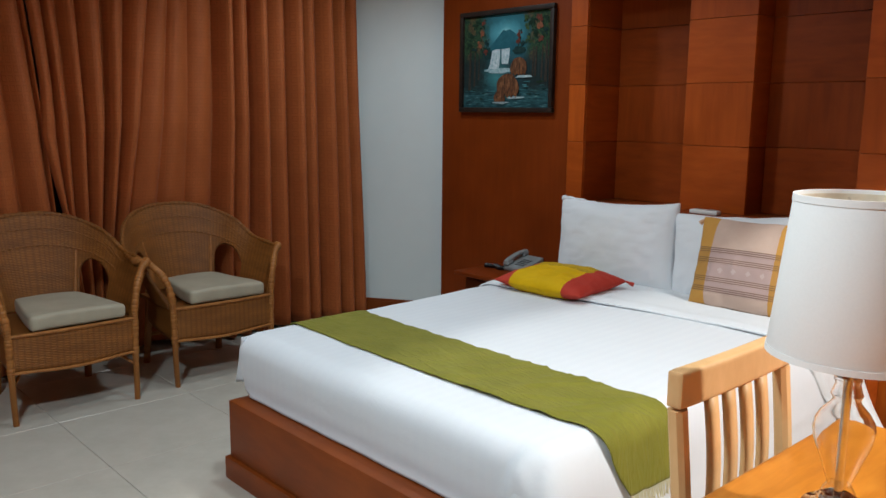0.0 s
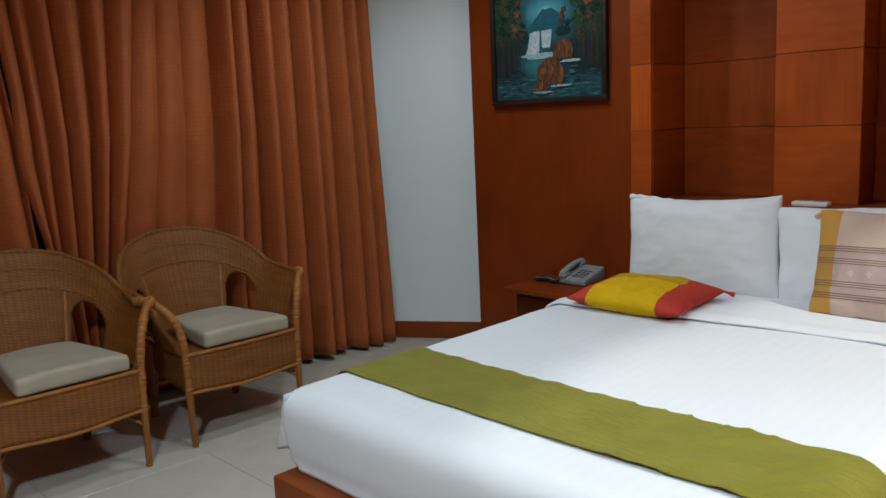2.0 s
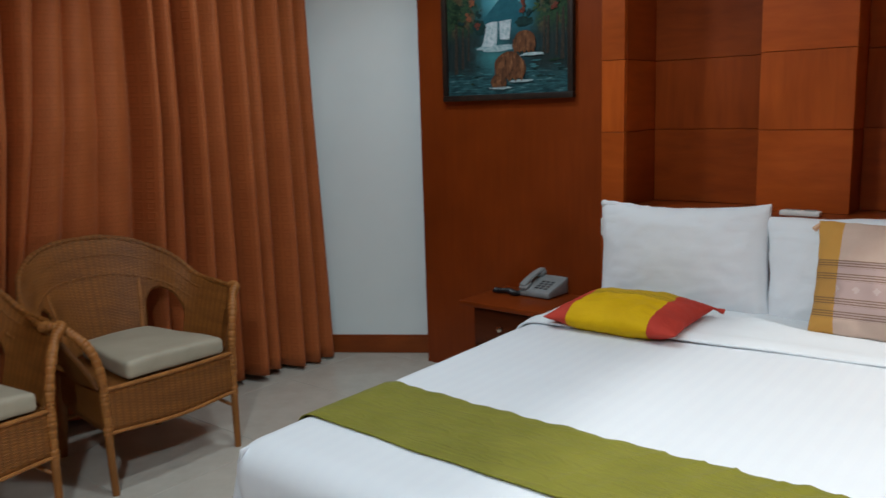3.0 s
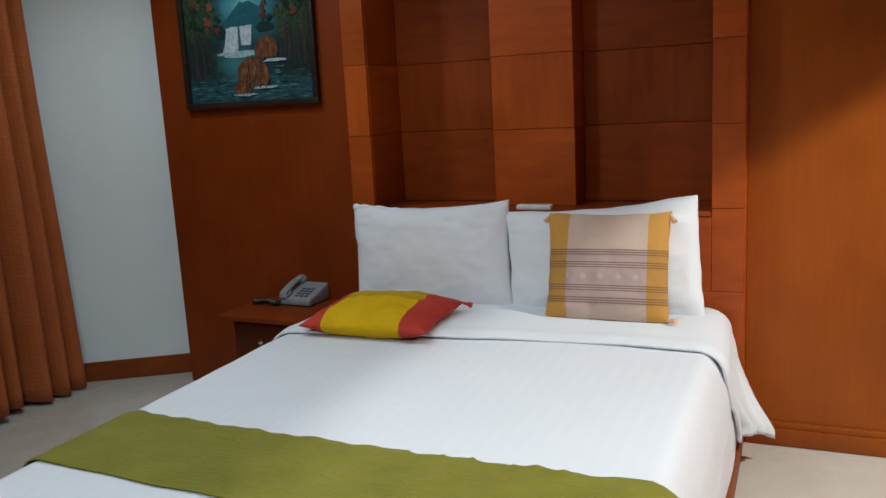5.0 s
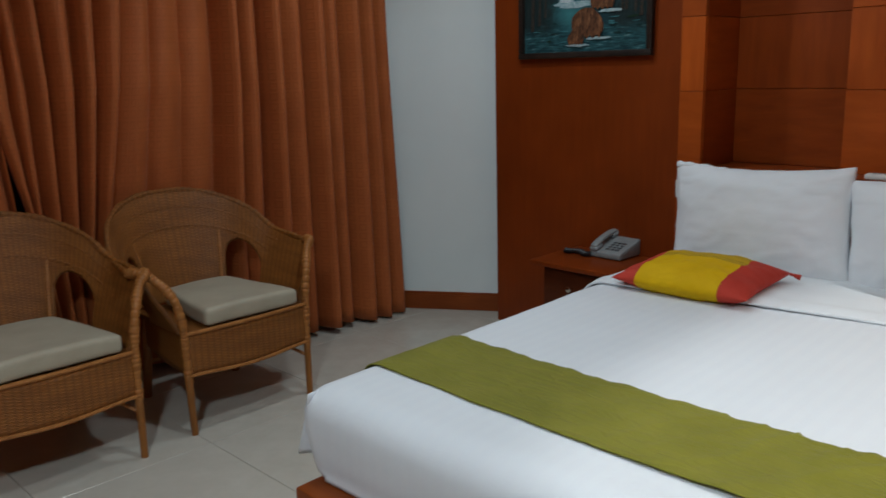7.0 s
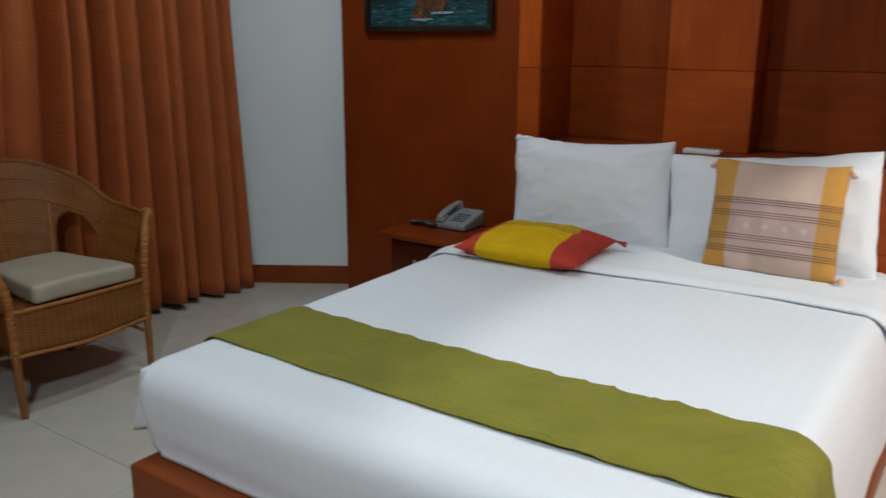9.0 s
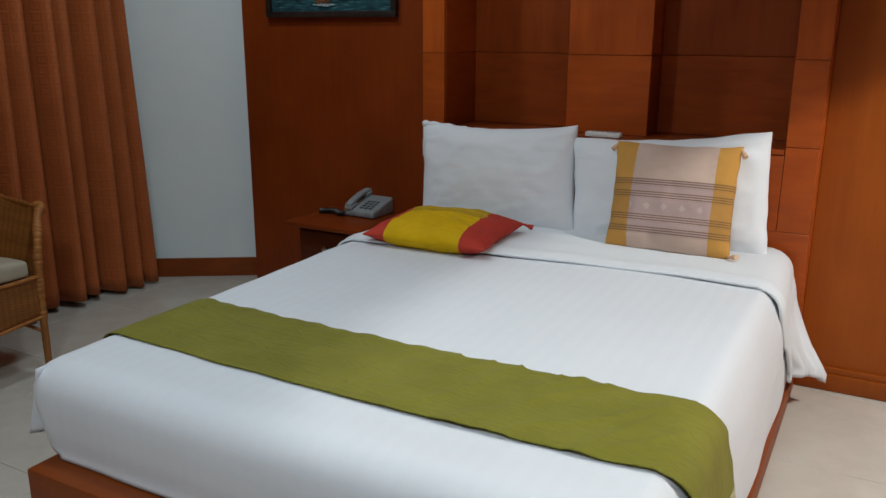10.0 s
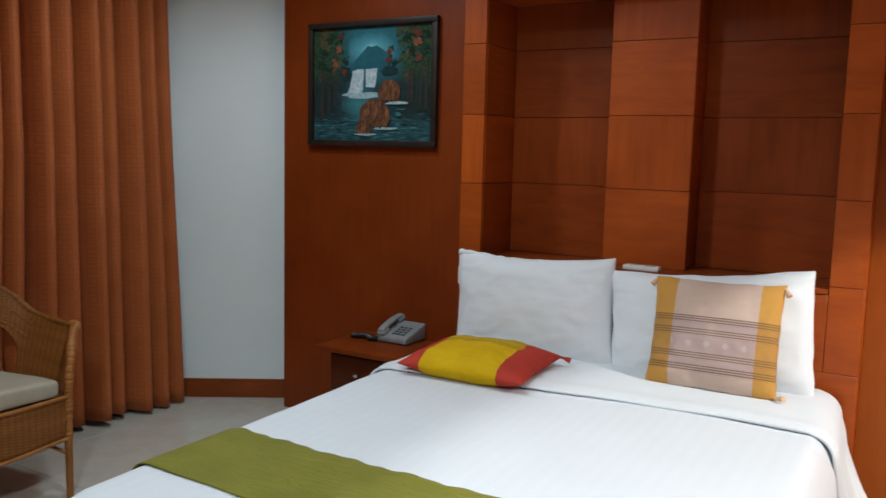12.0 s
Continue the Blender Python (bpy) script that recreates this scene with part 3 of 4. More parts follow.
mat_ob = tagged(part("mattress", rounded(1.655, 1.122, 0.302, 3.572, 2.652, 0.522, 0.068, 84, 120, 24, mattress_shape), SATIN, None, "", True, 180), "mattress made up with a white striped satin duvet", "mattress")

# loose corner of the duvet at the foot
def flap(u, v):
    """From the tucked foot corner (u 0) out to the loose tip (u 1), hanging down by v."""
    return (1.735 - 0.083 * u + 0.018 * v * u, 2.615 - 0.020 * u * (1 - v) + 0.055 * v * u + 0.010 * math.sin(7 * u) * v, 0.510 + 0.004 * u - 0.17 * v - 0.022 * u * v)


part("duvet_pleat", sheet(foot_pleat, 12, 12), SATIN, mat_ob, "folded duvet pleat", True, 180).modifiers.new("thick", "SOLIDIFY").thickness = 0.005
fl = part("duvet_corner", sheet(flap, 10, 12), SATIN, mat_ob, "loose hanging duvet corner", True, 180)
fl.modifiers.new("thick", "SOLIDIFY").thickness = 0.006


def top_z(y, x=2.0):
    return 0.522 + head_rise(x) + 0.007 * (1 - ((y - 1.88) / 0.77) ** 2)


def over_bed(s, lift, right=0.2, left=0.2, out=0.0, x=2.0):
    """Walks over the bed's width at height lift: s 0 is low on the window side, 1 low on the far side. Returns y, z."""
    yl, yr, r = 2.662, 1.116, 0.068
    arc = math.pi / 2 * r
    lens = (left, arc, yl - yr - 2 * r, arc, right)
    d = s * sum(lens)
    if d < lens[0]:
        return yl + lift - 0.02 * (1 - d / lens[0]), top_z(yl, x) - r - (lens[0] - d)
    d -= lens[0]
    if d < arc:
        a = d / r
        return yl - r + (r + lift) * math.cos(a), top_z(yl, x) - r + (r + lift) * math.sin(a)
    d -= arc
    if d < lens[2]:
        y = yl - r - d
        return y, top_z(y, x) + lift + 0.002
    d -= lens[2]
    if d < arc:
        a = d / r
        return yr + r - (r + lift) * math.sin(a), top_z(yr, x) - r + (r + lift) * math.cos(a)
    d -= arc
    return yr - lift - out * d, top_z(yr, x) - r - d


def runner_f(u, v):
    y, z = over_bed(v, 0.004, 0.118, 0.12, 0.16)
    wob = 0.006 * noise.noise(Vector((v * 14, u * 2, 3))) + (0.004 * math.sin(v * 60) + 0.003 * math.sin(v * 143 + 1)) * max(0.0, u - 0.8) * 5
    x = 1.850 + 0.322 * u + 0.032 * ((y - 1.85) / 0.75) ** 2 + wob + (0.03 + 0.05 * (1 - u)) * max(0.0, (v - 0.88) / 0.12) ** 2
    crease = 0.010 * max(0.0, 0.55 - abs(noise.noise(Vector((x * 5 + y * 3, y * 11 + x * 5, 1)))) * 3) * max(0.15, min(1, (2.1 - y) / 0.6)) + 0.001
    return (x, y, z + crease)


runner = tagged(part("bed_runner", sheet(runner_f, 48, 190), OLIVE, None, "", True, 180), "olive green cloth bed runner laid across the bed", "bed runner")
runner.modifiers.new("thick", "SOLIDIFY").thickness = 0.003
fr = bmesh.new()
for i in range(44):
    u = (i + 0.5) / 44
    p = Vector(runner_f(u, 1.0))
    tube([p, p + Vector((random.uniform(-0.004, 0.004), -0.004, -0.02)), p + Vector((random.uniform(-0.008, 0.008), random.uniform(-0.012, 0.0), -0.040))], 0.0016, 4, fr)
part("fringe", fr, FRINGE, runner, "cream knotted fringe")

# turned-down sheet with the drape that hangs on the far side
def fold_f(u, v):
    y, z = over_bed(0.015 + 0.985 * v, 0.0075, 0.37, 0.06, 0.0, 3.0)
    x0, x1 = 2.945 + 0.125 * max(0.0, min(1.0, (2.64 - y) / 1.2)), 3.545
    x = x0 + (x1 - x0) * u
    d = max(0.0, min(1.0, (0.47 - z) / 0.34)) if y < 1.2 else 0.0
    x += d * (0.26 * (1 - u) - 0.03 * u)
    z += 0.055 * d * d * (1 - u)
    y -= d * 0.012 + d ** 1.7 * (0.112 * u ** 1.2) + d * (0.012 * math.sin(16 * u + 2 * d) + 0.006 * math.sin(37 * u - 3 * d))
    z += d * 0.025 * math.sin(3 * u)
    y += 0.030 * u * max(0.0, min(1.0, (1.3 - y) / 0.15)) * (1 - d)
    if u < 0.05:
        z -= 0.0025
        if y < 1.18 and d < 0.5:
            y += 0.008
    else:
        z += 0.005 * math.exp(-((u - 0.10) / 0.06) ** 2) * (d < 0.3)
    z += 0.004 * max(0.0, min(1.0, (u - 0.08) / 0.28)) * (1 - min(1.0, d * 4))
    z += 0.003 * noise.noise(Vector((x * 8, y * 4, 5)))
    return (x, y, z)


sheetob = tagged(part("turned_down_sheet", sheet(fold_f, 36, 130), SHEET, None, "", True, 180), "white sheet turned down below the pillows, hanging over the side", "bed sheet")
md = sheetob.modifiers.new("thick", "SOLIDIFY")
md.thickness, md.offset = 0.009, 0.0

# ---- pillows and cushions ----
def pillow_mesh(w_, h_, t_, ears=0.06, power=0.42, dip=None, lens=4, taper=0.0, seed=0, zones=None, nu=52, nv=44, base=None, shear=0.0, low=0.0, folds=0.011):
    """A stuffed cushion in its own x-z plane, thick along y."""
    own = bmesh.new()
    dip = ears if dip is None else dip
    base = dip if base is None else base
    for sgn in (-1, 1):
        def f(u, v, sgn=sgn):
            a, b = math.sin(math.pi * (u - 0.5)), math.sin(math.pi * (v - 0.5))
            x = a * w_ / 2 * (1 - ears * (1 - abs(b) ** 2.2) * abs(a) ** 3)
            z = b * h_ / 2 * (1 - (dip if b > 0 else base) * (1 - abs(a) ** 1.8) * abs(b) ** 3)
            full = max(0.0, (1 - abs(a) ** lens) * (1 - b ** 4)) ** power * (0.75 + 0.25 * (1 - a * a) * (1 - b * b))
            z *= 1 - taper * a * a
            x -= shear * b
            z -= low * max(0.0, b) * (0.5 - 0.5 * a)
            x += 0.006 * noise.noise(Vector((b * 3 + seed, a * 2, 1.0))) * abs(a) ** 2
            z += 0.007 * noise.noise(Vector((a * 3.5 + seed, b * 2, 2.0))) * abs(b) ** 2
            fold = folds * max(0.0, 1 - abs(noise.noise(Vector((a * 1.6 + b * 1.1 + seed, b * 3.2 - a * 0.8, 4.0 + sgn)))) * 9) * (abs(a) + abs(b)) * 0.6
            wr = fold + 0.009 * noise.noise(Vector((a * 2.4 + seed, b * 2.4, sgn * 3.0))) + 0.004 * noise.noise(Vector((a * 7 + seed, b * 7, sgn * 2.0)))
            return (x, sgn * (t_ / 2 * full + wr * full), z)
        sheet(f, nu, nv, bm=own)
    bmesh.ops.remove_doubles(own, verts=own.verts, dist=0.0005)
    if zones:
        for fc in own.faces:
            fc.material_index = zones(fc.calc_center_median())
    return own


def stand(ob, centre, turn, lean, roll=0.0):
    """Stands a cushion up facing west, leaning back by lean degrees."""
    ob.matrix_world = Matrix.Translation(centre) @ Matrix.Rotation(radians(-90 + turn), 4, "Z") @ Matrix.Rotation(radians(-lean), 4, "X") @ Matrix.Rotation(radians(roll), 4, "Y")
    return ob


p1 = stand(tagged(part("pillow", pillow_mesh(0.676, 0.424, 0.17, 0.036, dip=0.11, base=0.03, seed=1, shear=0.011), LINEN, None, "", True, 180), "plump white cotton pillow propped against the headboard", "pillow", "bed pillows"), (3.482, 2.261, 0.726), 0, 9.5, -1.5)
stand(tagged(part("pillow", pillow_mesh(0.704, 0.436, 0.17, 0.02, dip=0.10, base=0.03, seed=7, shear=0.012, low=0.042), LINEN, None, "", True, 180), "plump white cotton pillow behind a woven cushion", "pillow", "bed pillows"), (3.486, 1.583, 0.739), 0, 9.5, -1.8)


hem = smooth_line([(-0.338, -0.012, 0.200), (-0.30, -0.016, 0.198), (-0.23, -0.018, 0.193), (-0.15, -0.018, 0.186), (-0.08, -0.016, 0.181)], 8)
hm = tube(hem, lambda t: 0.012 * (1 - t) ** 0.5 + 0.0015 + 0.002 * math.sin(26 * t), 10)
part("hem", hm, LINEN, p1, "loose turned hem of the pillowcase", True, 180)


def tassel(at, d, parent, mat):
    bm = bmesh.new()
    a = Vector(at)
    d = Vector(d).normalized()
    tube([a, a + d * 0.009, a + d * 0.015, a + d * 0.024, a + d * 0.040], lambda t: (0.002, 0.006, 0.0045, 0.008, 0.010)[round(t * 4)], 10, bm)
    return part("tassel", bm, mat, parent)


ik = stand(tagged(part("cushion", pillow_mesh(0.43, 0.378, 0.125, 0.05, dip=0.05, base=0.0, seed=3, folds=0.007), IKAT, None, "", True, 180), "woven cushion in dusty pink with mustard sides and striped bands", "cushion"), (3.354, 1.531, 0.734), 0, 16, -0.6)
for sx in (-1, 1):
    tassel((sx * 0.205, 0, 0.186), (sx * 0.5, -0.3, -0.8), ik, TASSEL)
    if sx > 0:
        tassel((sx * 0.207, -0.01, -0.180), (sx * 1, -0.7, 0.05), ik, TASSEL)

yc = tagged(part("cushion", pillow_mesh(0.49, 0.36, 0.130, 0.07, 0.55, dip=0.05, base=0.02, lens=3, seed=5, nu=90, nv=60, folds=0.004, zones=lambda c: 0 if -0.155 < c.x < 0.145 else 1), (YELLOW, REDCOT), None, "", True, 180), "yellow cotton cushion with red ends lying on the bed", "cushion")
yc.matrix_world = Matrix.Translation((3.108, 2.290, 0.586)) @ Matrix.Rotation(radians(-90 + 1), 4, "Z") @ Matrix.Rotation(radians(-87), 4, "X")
tassel((0.238, 0, 0.173), (1, 0.3, 0.2), yc, REDCOT)

# ---- nightstand with telephone ----
ns = thing("nightstand", 3.49, 2.945, 0, "reddish wood bedside cabinet with a drawer", "nightstand")
part("top", box(-0.178, -0.245, 0.448, 0.19, 0.272, 0.470, 0.004), PANEL, ns)
part("body", box(-0.115, -0.235, 0.0, 0.19, 0.235, 0.4465, 0.003), DRAWER_SHADED, ns)
dr = part("drawer", box(-0.129, -0.225, 0.27, -0.116, 0.225, 0.43, 0.003), DRAWER_SHADED, ns)
kb = lathe([(0.0, 0.0), (0.006, 0.0), (0.006, 0.012), (0.013, 0.018), (0.013, 0.024), (0.0, 0.028)], 16)
for v in kb.verts:
    v.co = Vector((-0.129 - v.co.z, v.co.x + 0.075, v.co.y + 0.358))
part("knob", kb, BRASS, dr, "small metal knob")
part("door", box(-0.129, -0.225, 0.03, -0.116, 0.225, 0.262, 0.003), DRAWER_SHADED, ns)

ph = thing("telephone", 3.603, 2.957, 0.470, "grey desk telephone with its handset on the cradle", "telephone", "", -92)


def wedge(p):
    """Lifts the back of the telephone into a slope."""
    return Vector((p.x, p.y, p.z + max(0.0, p.y + 0.085) * 0.30 * (p.z > 0.012)))


part("base", rounded(-0.088, -0.088, 0.003, 0.088, 0.088, 0.036, 0.010, 14, 14, 4, wedge), PHONE, ph)
hs = bmesh.new()
joined(hs, rounded(-0.086, -0.092, 0.030, -0.038, -0.035, 0.058, 0.012, 8, 8, 4, wedge))
joined(hs, rounded(-0.086, 0.045, 0.032, -0.038, 0.100, 0.062, 0.012, 8, 8, 4, wedge))
joined(hs, rounded(-0.081, -0.090, 0.046, -0.043, 0.098, 0.066, 0.009, 6, 26, 4, lambda p: wedge(p) + Vector((0, 0, 0.012 * math.cos(p.y * 16)))))
part("handset", hs, PHONE, ph)
for i in range(3):
    for j in range(4):
        x, y = -0.012 + i * 0.026, -0.062 + j * 0.022
        z = 0.0355 + (y + 0.091) * 0.30
        part("key", box(x, y, z, x + 0.017, y + 0.013, z + 0.006, 0.0015, 1), KEYCAP, ph)
coil = []
for i in range(300):
    a = i / 300
    cx, cy = -0.075 - 0.155 * a, -0.088 - 0.012 * math.sin(9 * a)
    coil.append((cx + 0.007 * math.cos(a * 160), cy + 0.013 * math.sin(a * 160), 0.0155 + 0.012 * math.cos(a * 160)))
part("cord", tube(coil, 0.0028, 5), PHONEDARK, ph, "black coiled cord")

ph.scale = (0.93, 0.93, 0.9)

# remote on the niche ledge, switch plate on the strip
rm = thing("remote_control", 3.612, 1.868, 0.895, "small white remote control lying on the niche ledge", "remote control", "", 90)
part("body", rounded(-0.07, -0.022, 0.0, 0.07, 0.022, 0.020, 0.006, 12, 6, 3), WHITEPLASTIC, rm)
part("screen", box(-0.055, -0.015, 0.0195, -0.015, 0.015, 0.022, 0.001, 1), PHONE, rm)
for i in range(3):
    part("button", box(0.0 + i * 0.018, -0.006, 0.0195, 0.011 + i * 0.018, 0.006, 0.0225, 0.001, 1), PHONE, rm)
sw = thing("light_switch", 3.58, 2.616, 0.807, "white plastic light switch plate on the headboard", "light switch")
part("plate", box(-0.010, -0.036, -0.036, -0.0005, 0.036, 0.036, 0.003), WHITEPLASTIC, sw)
part("rocker", box(-0.014, -0.012, -0.018, -0.0095, 0.012, 0.018, 0.0015), WHITEPLASTIC, sw)

# ---- painting ----
pt = thing("painting", 3.682, 3.193, 1.632, "dark-framed painting of a blue waterfall between trees", "painting")
W2, H2, RAIL = 0.360, 0.286, 0.027
for nm, b_ in (("rail", (-0.030, -W2, H2 - RAIL, -0.001, W2, H2)), ("rail", (-0.030, -W2, -H2, -0.001, W2, -H2 + RAIL)), ("stile", (-0.0295, -W2, -H2 + RAIL, -0.001, -W2 + RAIL, H2 - RAIL)), ("stile", (-0.0295, W2 - RAIL, -H2 + RAIL, -0.001, W2, H2 - RAIL))):
    part(nm, box(*b_, 0.005, 2), DARKFRAME, pt)


def art(name, colour, colour2, scale=30):
    m = Mat(name, 0.8, 0, 0.2)
    f = m.noise(m.coords((1, 1, 1)), scale, 5, 0.7, 0.6)
    m.colour(m.ramp(f, (0.3, colour), (0.7, colour2)))
    m.bump(f, 0.2, 0.001)
    return m.m


# canvas: dark teal with a moonlit glow behind the hill
w = Mat("canvas_teal", 0.8, 0, 0.2)
sep = w.node("ShaderNodeSeparateXYZ")
w.link(w.coords(), sep.inputs[0])
dy = w.math("MULTIPLY", w.math("SUBTRACT", sep.outputs["Y"], -0.0), 1.0)
dz = w.math("MULTIPLY", w.math("SUBTRACT", sep.outputs["Z"], 0.15), 1.7)
rad = w.math("POWER", w.math("ADD", w.math("MULTIPLY", dy, dy), w.math("MULTIPLY", dz, dz)), 0.5)
n1 = w.noise(w.coords(), 22, 6, 0.7, 0.8)
rad = w.math("ADD", rad, w.math("MULTIPLY", n1, 0.06))
c = w.ramp(rad, (0.03, (0.30, 0.58, 0.62)), (0.09, (0.08, 0.30, 0.36)), (0.17, (0.025, 0.13, 0.165)), (0.33, (0.012, 0.04, 0.05)))
dz2 = w.math("ADD", sep.outputs["Z"], 0.09)
pool = w.math("SUBTRACT", 1.0, w.math("MULTIPLY", w.math("ADD", w.math("ABSOLUTE", dz2), w.math("MULTIPLY", w.math("ABSOLUTE", w.math("SUBTRACT", dy, 0.07)), 0.9)), 6.0), True)
c = w.mix(w.math("MULTIPLY", pool, w.math("ADD", n1, 0.3)), c, (0.05, 0.22, 0.24))
Yc, Zc = sep.outputs["Y"], sep.outputs["Z"]
edge = w.math("ADD", w.math("ABSOLUTE", dy), w.math("MULTIPLY", w.math("SUBTRACT", w.noise(w.coords(), 14, 5, 0.65, 1.0), 0.5), 0.20))
sides = w.ramp(edge, (0.12, (0, 0, 0)), (0.19, (1, 1, 1)))
upper = w.ramp(w.math("ADD", Zc, w.math("MULTIPLY", n1, 0.08)), (0.03, (0, 0, 0)), (0.10, (1, 1, 1)))
spray = w.noise(w.coords(), 75, 5, 0.75, 0.3)
leafy = w.ramp(spray, (0.36, (0.006, 0.016, 0.014)), (0.52, (0.022, 0.055, 0.022)), (0.66, (0.040, 0.075, 0.028)), (0.78, (0.11, 0.14, 0.06)))
hot = w.ramp(w.math("ADD", w.noise(w.coords((1, 1, 1)), 17, 3, 0.5), w.math("MULTIPLY", spray, 0.25)), (0.66, (0, 0, 0)), (0.73, (1, 1, 1)))
leafy = w.mix(w.math("MULTIPLY", hot, 0.22), leafy, w.mix(spray, (0.10, 0.015, 0.008), (0.45, 0.14, 0.06)))
stems = w.noise(w.coords((1, 70, 4)), 1.6, 4, 0.6, 0.4)
under = w.ramp(stems, (0.36, (0.008, 0.014, 0.014)), (0.55, (0.014, 0.028, 0.028)), (0.74, (0.034, 0.038, 0.034)))
c = w.mix(w.math("MULTIPLY", sides, 0.93), c, w.mix(upper, under, leafy))
shore = w.ramp(w.math("ADD", w.math("ADD", Zc, 0.155), w.math("MULTIPLY", w.noise(w.coords((1, 8, 26)), 1.5, 4), 0.10)), (0.02, (1, 1, 1)), (0.07, (0, 0, 0)))
ripple = w.ramp(w.noise(w.coords((1, 9, 60)), 1.7, 5, 0.65), (0.42, (0.010, 0.040, 0.050)), (0.60, (0.03, 0.12, 0.135)), (0.72, (0.20, 0.33, 0.35)))
c = w.mix(w.math("MULTIPLY", shore, 0.85), c, ripple)
w.colour(c)
w.bump(spray, 0.25, 0.001)
CANVAS = w.m
part("canvas", box(-0.012, -W2 + RAIL, -H2 + RAIL, -0.002, W2 - RAIL, H2 - RAIL, 0), CANVAS, pt)
HILL = art("hill_blue", (0.010, 0.075, 0.105), (0.02, 0.115, 0.145))
FALLS = art("falls_white", (0.16, 0.30, 0.34), (0.62, 0.67, 0.70), 46)
TRUNK = art("trunk_brown", (0.012, 0.012, 0.010), (0.060, 0.046, 0.034), 90)
LEAFG = art("leaf_green", (0.004, 0.014, 0.012), (0.016, 0.042, 0.020), 90)
LEAFD = art("leaf_dark_teal", (0.005, 0.018, 0.020), (0.012, 0.045, 0.042), 60)
LEAFR = art("leaf_red", (0.045, 0.014, 0.010), (0.19, 0.050, 0.032), 110)
w = Mat("brown_shape", 0.8, 0, 0.2)
n1 = w.noise(w.coords((1, 60, 16)), 1.0, 5, 0.7, 1.2)
w.colour(w.ramp(n1, (0.34, (0.020, 0.011, 0.008)), (0.55, (0.15, 0.060, 0.026)), (0.72, (0.34, 0.16, 0.075))))
BROWN = w.m
FOAM = art("foam", (0.10, 0.24, 0.27), (0.48, 0.58, 0.61), 60)
STREAK = art("water_streak", (0.015, 0.09, 0.105), (0.06, 0.20, 0.22), 60)


def dab(name, pts, mat, depth):
    """A thin flat patch of paint; pts: (to the right, up) from the picture's middle."""
    bm = bmesh.new()
    lo = [bm.verts.new((-depth + 0.0006, -a, b)) for a, b in pts]
    hi = [bm.verts.new((-depth, -a, b)) for a, b in pts]
    bm.faces.new(hi)
    for i in range(len(pts)):
        k = (i + 1) % len(pts)
        bm.faces.new((lo[i], lo[k], hi[k], hi[i]))
    return part(name, bm, mat, pt, "", False)


def blob(cx, cy, rx, ry, n=14, rag=0.2):
    """A ragged oval, kept inside the frame."""
    out = []
    for i in range(n):
        a = 2 * math.pi * i / n
        k = 1 + random.uniform(-rag, rag)
        out.append((max(-0.322, min(0.322, cx + rx * k * math.cos(a))), max(-0.246, min(0.246, cy + ry * k * math.sin(a)))))
    return out


random.seed(4)
dab("hill", [(-0.13, 0.075), (-0.10, 0.10), (-0.06, 0.135), (-0.02, 0.172), (0.0, 0.166), (0.03, 0.172), (0.07, 0.150), (0.11, 0.12), (0.14, 0.07), (0.05, 0.045), (-0.06, 0.045)], HILL, 0.0128)
for k in range(10):
    dab("water_streak", blob(random.uniform(-0.2, 0.22), random.uniform(-0.235, -0.03), random.uniform(0.02, 0.06), random.uniform(0.002, 0.005), 10, 0.3), STREAK, 0.0130 + 0.00002 * k)
dab("waterfall", [(-0.105, 0.060), (-0.07, 0.068), (-0.04, 0.066), (-0.045, -0.02), (-0.05, -0.042), (-0.135, -0.045), (-0.118, -0.01), (-0.108, 0.03)], FALLS, 0.0138)
dab("waterfall", [(-0.030, 0.066), (0.035, 0.070), (0.030, 0.02), (0.022, -0.018), (-0.028, -0.014)], FALLS, 0.0138)
dab("foam", blob(-0.045, -0.052, 0.095, 0.014, 18, 0.3), FOAM, 0.0142)
for x, y0, y1, wd, m in ((-0.285, -0.16, 0.08, 0.010, TRUNK), (-0.245, -0.14, 0.06, 0.007, TRUNK), (-0.21, -0.10, 0.06, 0.005, TRUNK), (0.205, -0.09, 0.07, 0.006, TRUNK), (0.225, -0.09, 0.07, 0.008, TRUNK), (0.27, -0.10, 0.08, 0.006, TRUNK), (0.30, -0.12, 0.10, 0.009, TRUNK)):
    dab("trunk", [(x - wd, y0), (x + wd, y0), (x + wd * 0.6 + 0.006, y1), (x - wd * 0.6 + 0.006, y1)], m, 0.0140)
ORANGE = art("leaf_orange", (0.07, 0.018, 0.010), (0.33, 0.12, 0.06), 120)
LEAFY = art("leaf_light_green", (0.008, 0.028, 0.014), (0.065, 0.11, 0.038), 110)
CLUMPS = ((-0.18, 0.222, LEAFR), (-0.186, 0.168, ORANGE), (-0.204, 0.097, ORANGE), (-0.235, 0.205, LEAFG), (-0.27, 0.15, LEAFG), (-0.285, 0.10, LEAFG), (-0.25, 0.075, LEAFD), (-0.14, 0.10, LEAFD), (-0.155, 0.06, LEAFR),
          (0.248, 0.222, LEAFR), (0.254, 0.178, ORANGE), (0.266, 0.107, LEAFR), (0.10, 0.143, LEAFR), (0.088, 0.105, LEAFR), (0.156, 0.225, LEAFY), (0.163, 0.178, LEAFY), (0.18, 0.112, LEAFY), (0.205, 0.20, LEAFG), (0.215, 0.145, LEAFG), (0.29, 0.15, LEAFD), (0.30, 0.21, LEAFG), (0.13, 0.09, LEAFD))
